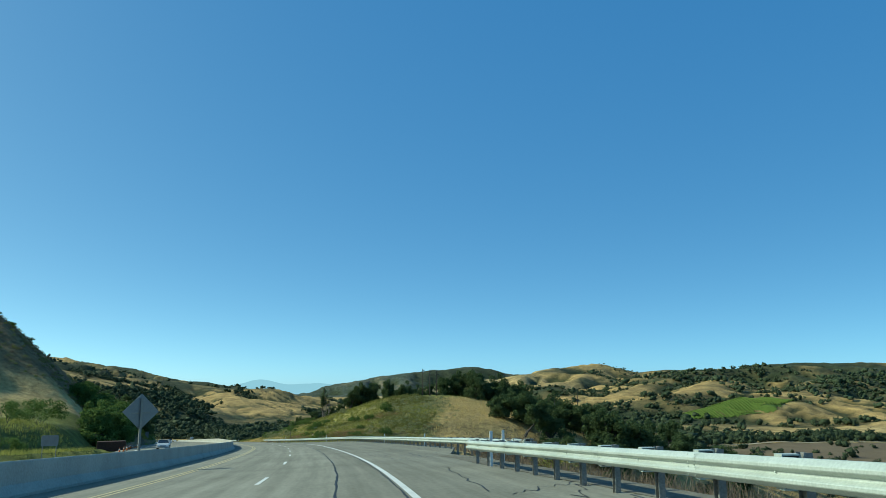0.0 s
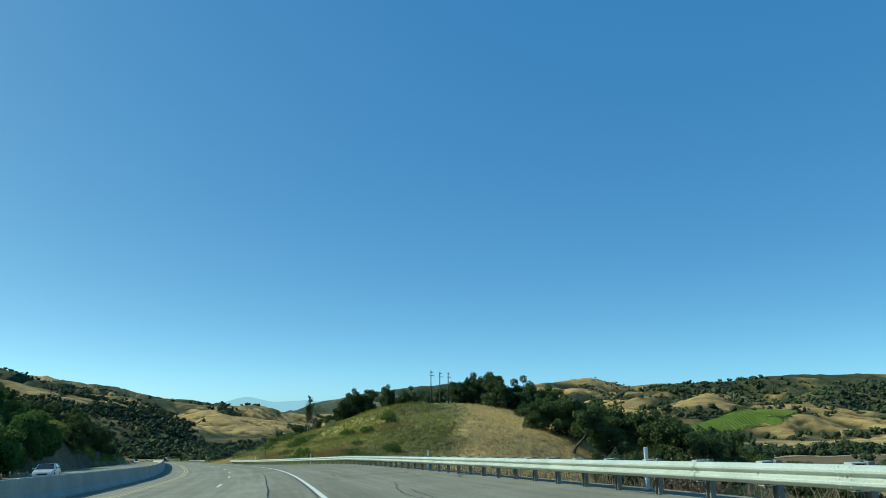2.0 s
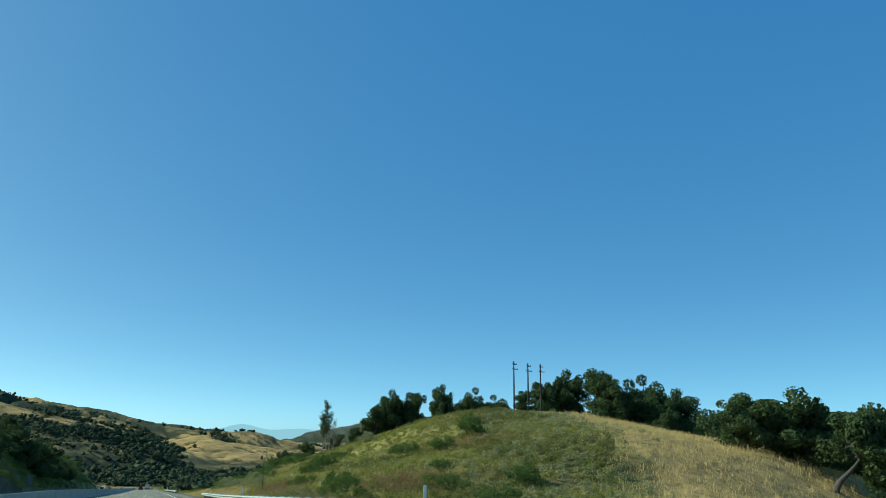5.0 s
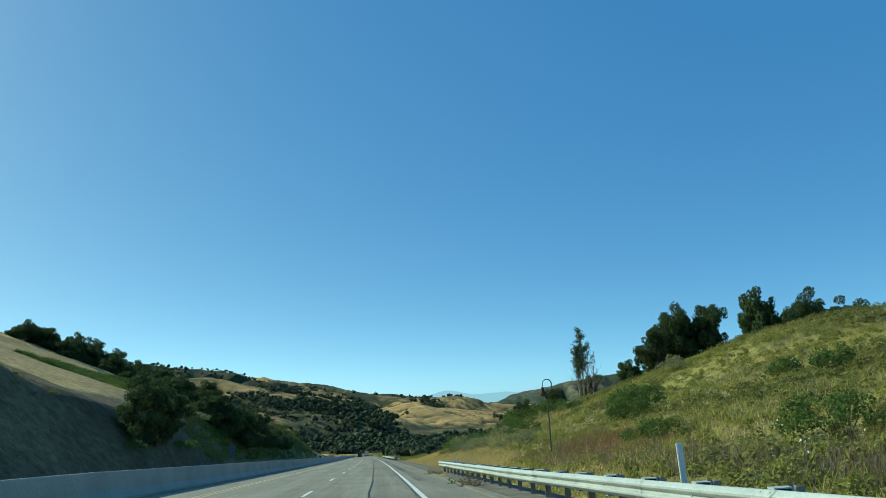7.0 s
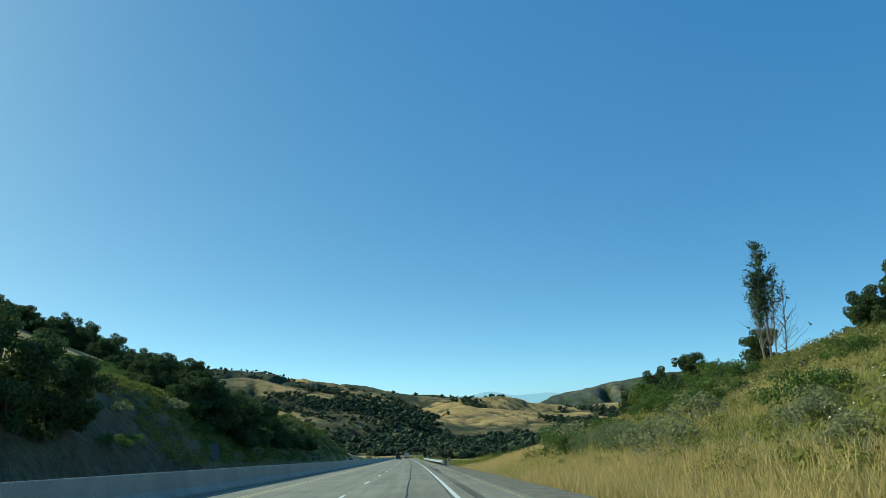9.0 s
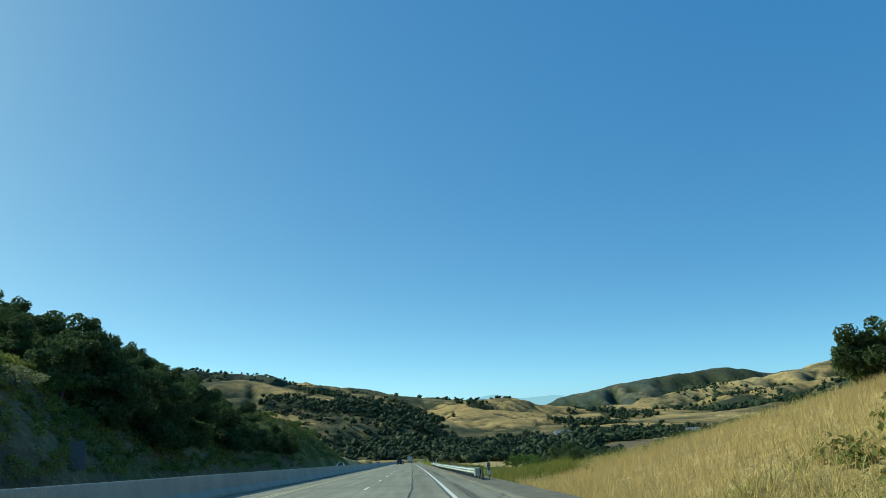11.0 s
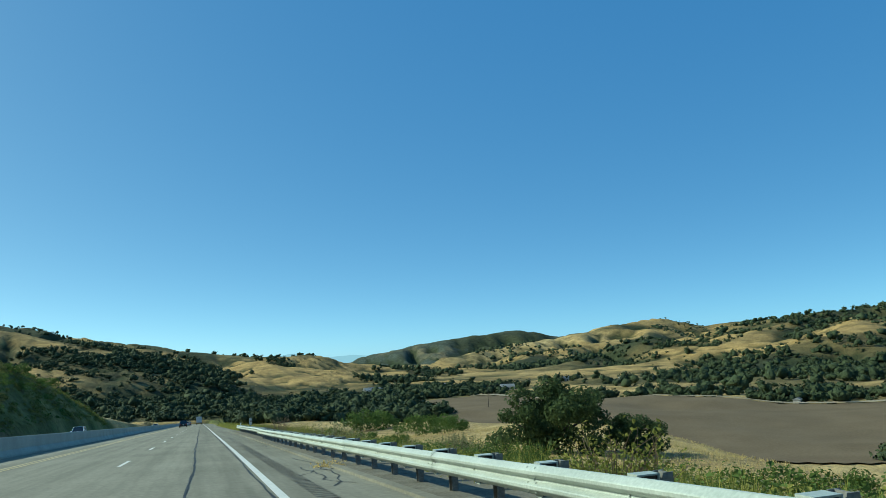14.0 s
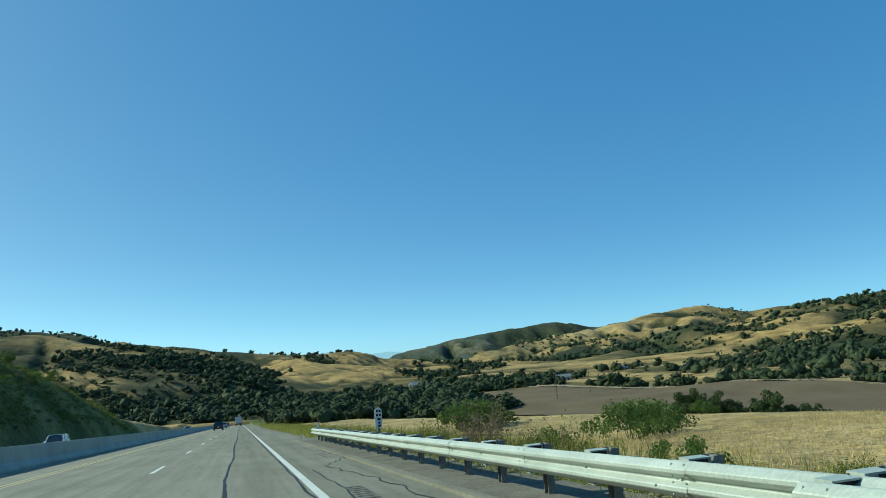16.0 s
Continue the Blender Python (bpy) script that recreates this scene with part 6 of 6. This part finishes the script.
box(bm, 0.03, 0, 2.36, 0.05, 0.05, 0.10)
part("collar", bm, green_steel, bell)


# utility poles
def utility_pole(x, y, height, arms, label, base=None, wide=0.15):
    z = float(land(x, y)) if base is None else base
    root = upright("utility_pole", label, "utility pole", x, y, z, 0.3, "utility poles")
    tube_part("pole", [(0, 0, -1), (0, 0, height * 0.5), (0.02, 0, height)], [wide, wide * 0.85, wide * 0.65], wood_dark, root)
    for az, w in arms:
        bm = bmesh.new()
        box(bm, w * 0.25, 0, az, w, 0.09, 0.11)
        part("crossarm", bm, wood_dark, root)
        for q in (-0.25, 0.2, 0.7):
            bm = bmesh.new()
            cyl(bm, (w * q, 0, az + 0.05), (w * q, 0, az + 0.24), 0.05, 0.03, 8)
            part("insulator", bm, sign_back, root)


hill_poles = [(54.6, 69.5, 14.9), (56.3, 67.7, 14.5), (58.3, 67.1, 14.4)]
for (x, y, zt), arms in zip(hill_poles, ([(0, 0)], [(0, 0)], [(0, 0)])):
    h = zt - float(land(x, y))
    utility_pole(x, y, h, [(h - 0.5, 0.9), (h - 1.3, 1.3)], "tall dark wooden utility pole on the hilltop")
utility_pole(98.6, 52.1, 8.2 - float(land(98.6, 52.1)) + 0.5, [(8.6, 1.6)], "weathered utility pole among the oaks")
utility_pole(189, 588, 15.5, [(14.6, 2.2)], "slim utility pole standing in the valley field")
utility_pole(155.6, 557, 12.5, [(11.8, 2.0)], "slim utility pole at the edge of the field")


def wire(a, b, sag, label):
    f = np.linspace(0, 1, 25)
    pts = np.outer(1 - f, a) + np.outer(f, b)
    pts[:, 2] -= sag * 4 * f * (1 - f)
    v, q = tube(pts, np.full(25, 0.035), 4)
    tagged(quads_object("overhead_wire", v, q, wood_dark), label, "wire", "overhead wires")


valley_tops = [(x, y, float(land(x, y)) + h) for x, y, h in ((155.6, 557, 12.1), (189, 588, 14.9))]
for off in (-0.5, 0.9):
    a_, b_ = (np.array(q) + np.array([off, 0, 0]) for q in valley_tops)
    wire(a_, b_, 0.5, "thin dark power line between two valley poles")

# traffic cones along the opposite shoulder
def cone_at(s, lat):
    p = along(s, lat)
    root = upright("traffic_cone", "orange traffic cone with a white band on the shoulder", "traffic cone", float(p[0]), float(p[1]), float(p[2]), 0, "traffic cones")
    bm = bmesh.new()
    box(bm, 0, 0, 0.02, 0.38, 0.38, 0.04)
    part("base", bm, rubber, root)
    bm = bmesh.new()
    cyl(bm, (0, 0, 0.04), (0, 0, 0.71), 0.135, 0.03, 14)
    body = part("body", bm, cone_orange, root)
    bm = bmesh.new()
    cyl(bm, (0, 0, 0.42), (0, 0, 0.57), 0.083, 0.058, 14)
    part("band", bm, sign_face, body, "white reflective band")


for k in range(10):
    cone_at(120 + 5.2 * k, -24.2 + 0.1 * math.sin(k))

# rusty iron bin and posts at the foot of the left bank
p = along(136, -26.9)
bin_ = upright("steel_bin", "rusty brown ribbed steel bin at the foot of the bank", "steel bin", float(p[0]), float(p[1]), float(land(float(p[0]), float(p[1]))), 0.1)
bm = bmesh.new()
box(bm, 0, 0, 0.95, 4.2, 2.0, 1.5)
part("body", bm, rust, bin_)
for k in range(9):
    bm = bmesh.new()
    box(bm, -2.0 + 0.5 * k, -1.03, 0.95, 0.07, 0.06, 1.5)
    part("rib", bm, rust, bin_)
for sx in (-1.8, 1.8):
    bm = bmesh.new()
    box(bm, sx, 0, 0.05, 0.2, 1.8, 0.3)
    part("skid", bm, rust, bin_)


# ---------------------------------------------------------------- vehicles
glass = material("car_glass", (0.015, 0.018, 0.02), (0.02, 0.024, 0.028), 0.08, 2, 10, 0, spec=0.8)
lamp_red = material("tail_lamp", (0.25, 0.012, 0.012), (0.32, 0.02, 0.02), 0.25, 5, 20, 0)
lamp_clear = material("head_lamp", (0.7, 0.72, 0.74), (0.8, 0.82, 0.84), 0.15, 5, 20, 0)
rim_metal = material("wheel_rim", (0.4, 0.4, 0.41), (0.5, 0.5, 0.51), 0.35, 5, 20, 0, metal=0.8)
trim_black = material("black_trim", (0.015, 0.015, 0.016), (0.025, 0.025, 0.026), 0.6, 5, 20, 0)


def car_paint(name, c):
    return material(name, c, tuple(min(1, q * 1.08) for q in c), 0.25, 0.8, 6, 0, spec=0.6)


def car(label, s, lat, away, paint, length=4.75, width=1.88, height=1.72, hood=0.26, tail=0.04, deck=0.98):
    """A passenger car on the road: body shell, glass house, wheels and lamps. away: it drives in the camera's direction."""
    p = along(s, lat)
    hd = math.atan2(-float(np.interp(s, A_S, A_TX)), float(np.interp(s, A_S, A_TY)))
    root = tagged(new("car"), label, "car", "traffic")
    g = float(np.interp(s, A_S, grade))
    root.matrix_basis = Matrix.Translation(p) @ Matrix.Rotation(hd, 4, "Z") @ Matrix.Rotation(math.atan(g), 4, "X") @ Matrix.Rotation(0 if away else math.pi, 4, "Z")
    L, W = length / 2, width / 2
    # body shell: rows of (y, half width, bottom, top)
    rows = [(-L, W * 0.80, 0.42, deck * 0.86), (-L + 0.10, W * 0.95, 0.30, deck * 0.97), (-L * 0.6, W, 0.24, deck), (0, W, 0.24, deck), (L * 0.45, W, 0.24, deck * 0.99), (L * 0.82, W * 0.96, 0.24, deck * 0.88), (L - 0.10, W * 0.88, 0.30, deck * 0.76), (L, W * 0.74, 0.40, deck * 0.66)]
    bm = bmesh.new()
    rings = []
    for y, w, b, t in rows:
        sec = [(-w * 0.93, b), (-w, b + 0.12), (-w, t - 0.16), (-w * 0.90, t), (w * 0.90, t), (w, t - 0.16), (w, b + 0.12), (w * 0.93, b)]
        rings.append([bm.verts.new((x, y, z)) for x, z in sec])
    for a, b in zip(rings, rings[1:]):
        for i in range(8):
            bm.faces.new((a[i], a[(i + 1) % 8], b[(i + 1) % 8], b[i]))
    bm.faces.new(rings[0][::-1])
    bm.faces.new(rings[-1])
    bmesh.ops.recalc_face_normals(bm, faces=bm.faces)
    body = part("body", bm, paint, root, smooth=False)
    # glass house and roof
    y0, y1, y2, y3 = -L + tail * length, -L + tail * length + 0.45, L - hood * length - 0.75, L - hood * length
    bm = bmesh.new()
    lo = [bm.verts.new((x * W * 0.90, y, deck - 0.02)) for x, y in ((-1, y0), (1, y0), (1, y3), (-1, y3))]
    hi = [bm.verts.new((x * W * 0.72, y, height - 0.05)) for x, y in ((-1, y1), (1, y1), (1, y2), (-1, y2))]
    for i in range(4):
        bm.faces.new((lo[i], lo[(i + 1) % 4], hi[(i + 1) % 4], hi[i]))
    bm.faces.new(hi)
    part("windows", bm, glass, root, "dark tinted glass")
    bm = bmesh.new()
    vs = box(bm, 0, (y1 + y2) / 2, height - 0.03, W * 1.48, (y2 - y1) + 0.10, 0.07)
    bmesh.ops.bevel(bm, geom=list({e for v in vs for e in v.link_edges}), offset=0.03, segments=2, affect="EDGES")
    roof = part("roof", bm, paint, root)
    for sx in (-1, 1):
        for ya, yb in ((y0, y1), (y3, y2), (0.0, 0.0)):
            bm = bmesh.new()
            cyl(bm, (sx * W * 0.905, ya, deck - 0.03), (sx * W * 0.725, yb, height - 0.03), 0.045, 0.04, 6)
            part("pillar", bm, paint, root)
        bm = bmesh.new()
        box(bm, sx * (W + 0.10), y3 - 0.35, deck + 0.10, 0.20, 0.10, 0.14)
        part("wing_mirror", bm, paint, root)
        for wy in (-L + 0.85, L - 0.88):
            bm = bmesh.new()
            vs = cyl(bm, (sx * (W - 0.22), wy, 0.34), (sx * (W + 0.01), wy, 0.34), 0.345, seg=22)
            tyre = part("wheel", bm, rubber, root, "black tyre")
            bm = bmesh.new()
            cyl(bm, (sx * (W - 0.01), wy, 0.34), (sx * (W + 0.022), wy, 0.34), 0.225, 0.20, 14)
            part("rim", bm, rim_metal, tyre)
        bm = bmesh.new()
        box(bm, sx * W * 0.76, -L + 0.03, deck * 0.80, 0.24, 0.12, 0.26)
        part("tail_light", bm, lamp_red, root)
        bm = bmesh.new()
        box(bm, sx * W * 0.64, L - 0.05, deck * 0.62, 0.34, 0.14, 0.15)
        part("headlight", bm, lamp_clear, root)
    bm = bmesh.new()
    box(bm, 0, L - 0.005, deck * 0.50, W * 0.95, 0.06, 0.20)
    part("grille", bm, trim_black, root)
    for sy in (-1, 1):
        bm = bmesh.new()
        vs = box(bm, 0, sy * (L - 0.02), 0.42, W * 1.70, 0.16, 0.20)
        bmesh.ops.bevel(bm, geom=list({e for v in vs for e in v.link_edges}), offset=0.04, segments=2, affect="EDGES")
        part("bumper", bm, trim_black if sy < 0 else paint, root)
    bm = bmesh.new()
    box(bm, 0, -L - 0.065, 0.62, 0.32, 0.015, 0.15)
    part("number_plate", bm, sign_face, root, "plain pale plate")
    return root


black_paint = car_paint("black_car_paint", (0.018, 0.019, 0.021))
white_paint_car = car_paint("white_car_paint", (0.74, 0.75, 0.75))
grey_paint = car_paint("grey_car_paint", (0.20, 0.21, 0.22))
silver_paint = car_paint("silver_car_paint", (0.42, 0.43, 0.44))
car("black sport utility car driving down the grade", 522, -4.3, True, black_paint, height=1.78)
car("white sport utility car coming on the opposite carriageway", 446, -18.4, False, white_paint_car, height=1.75)
car("silver car far down the grade", 566, -4.3, True, silver_paint, height=1.5)
car("grey car far ahead on the grade", 612, -4.3, True, grey_paint, height=1.5)
car("silver car coming down the opposite carriageway", 126, -18.6, False, silver_paint, height=1.48, hood=0.30)
car("white car far off on the opposite carriageway", 590, -14.6, False, white_paint_car, height=1.5)

# box truck far ahead
p = along(668, -0.7)
truck = tagged(new("box_truck"), "pale grey box truck far down the grade", "truck", "traffic")
truck.matrix_basis = Matrix.Translation(p) @ Matrix.Rotation(math.atan(-0.065), 4, "X")
bm = bmesh.new()
vs = box(bm, 0, -1.0, 2.15, 2.4, 6.2, 2.5)
bmesh.ops.bevel(bm, geom=list({e for v in vs for e in v.link_edges}), offset=0.05, segments=1, affect="EDGES")
part("cargo_box", bm, silver_paint, truck)
bm = bmesh.new()
vs = box(bm, 0, 3.1, 1.5, 2.1, 1.9, 1.9)
bmesh.ops.bevel(bm, geom=list({e for v in vs for e in v.link_edges}), offset=0.15, segments=2, affect="EDGES")
part("cab", bm, grey_paint, truck)
bm = bmesh.new()
box(bm, 0, -0.5, 0.72, 0.9, 7.0, 0.3)
part("chassis", bm, trim_black, truck)
for sx in (-1, 1):
    for wy in (-2.6, 2.9):
        bm = bmesh.new()
        cyl(bm, (sx * 0.75, wy, 0.48), (sx * 1.1, wy, 0.48), 0.48, seg=20)
        part("wheel", bm, rubber, truck)
    bm = bmesh.new()
    box(bm, sx * 0.95, -4.12, 0.78, 0.2, 0.05, 0.14)
    part("tail_light", bm, lamp_red, truck)


# ---------------------------------------------------------------- farm buildings in the valley
def barn(x, y, length, width, wall, turn, label):
    root = upright("barn", label, "farm building", x, y, float(land(x, y)) - 0.3, turn, "farm buildings")
    for nm, cx, cy, sx, sy in (("wall", 0, width / 2, length, 0.25), ("wall", 0, -width / 2, length, 0.25), ("wall", length / 2, 0, 0.25, width - 0.25), ("wall", -length / 2, 0, 0.25, width - 0.25)):
        bm = bmesh.new()
        box(bm, cx, cy, wall / 2, sx, sy, wall)
        part(nm, bm, barn_wall, root)
    bm = bmesh.new()
    h, o = wall + width * 0.28, 0.5
    vs = [bm.verts.new(c) for c in ((-length / 2 - o, -width / 2 - o, wall - 0.1), (length / 2 + o, -width / 2 - o, wall - 0.1), (length / 2 + o, 0, h), (-length / 2 - o, 0, h), (-length / 2 - o, width / 2 + o, wall - 0.1), (length / 2 + o, width / 2 + o, wall - 0.1))]
    bm.faces.new((vs[0], vs[1], vs[2], vs[3]))
    bm.faces.new((vs[3], vs[2], vs[5], vs[4]))
    bm.faces.new((vs[0], vs[3], vs[4]))
    bm.faces.new((vs[1], vs[5], vs[2]))
    bmesh.ops.solidify(bm, geom=bm.faces[:], thickness=0.15)
    part("roof", bm, barn_roof, root)
    for k in range(3):
        bm = bmesh.new()
        box(bm, length * (k - 1) * 0.28, -width / 2 - 0.14, wall * 0.45, length * 0.13, 0.06, wall * 0.5)
        part("door" if k == 1 else "window", bm, trim_black, root)


for x, y, l_, w_, h_, tn, lb in [(352, 844, 13, 7, 3.5, 0.3, "grey barn with a pale metal roof among trees"), (267, 797, 12, 8, 3.5, -0.2, "small white farm building by the field"), (163, 886, 18, 9, 4.0, 0.1, "long low farm shed with pale roof"),
                                 (240, 892, 10, 8, 4.0, 0.5, "pale farmhouse in the valley"), (390, 800, 9, 6, 3.2, 0.2, "brown roofed barn beside the trees"), (300, 482, 5, 3.5, 2.4, 0.6, "small pale shed at the field edge")]:
    barn(x, y, l_, w_, h_, tn, lb)
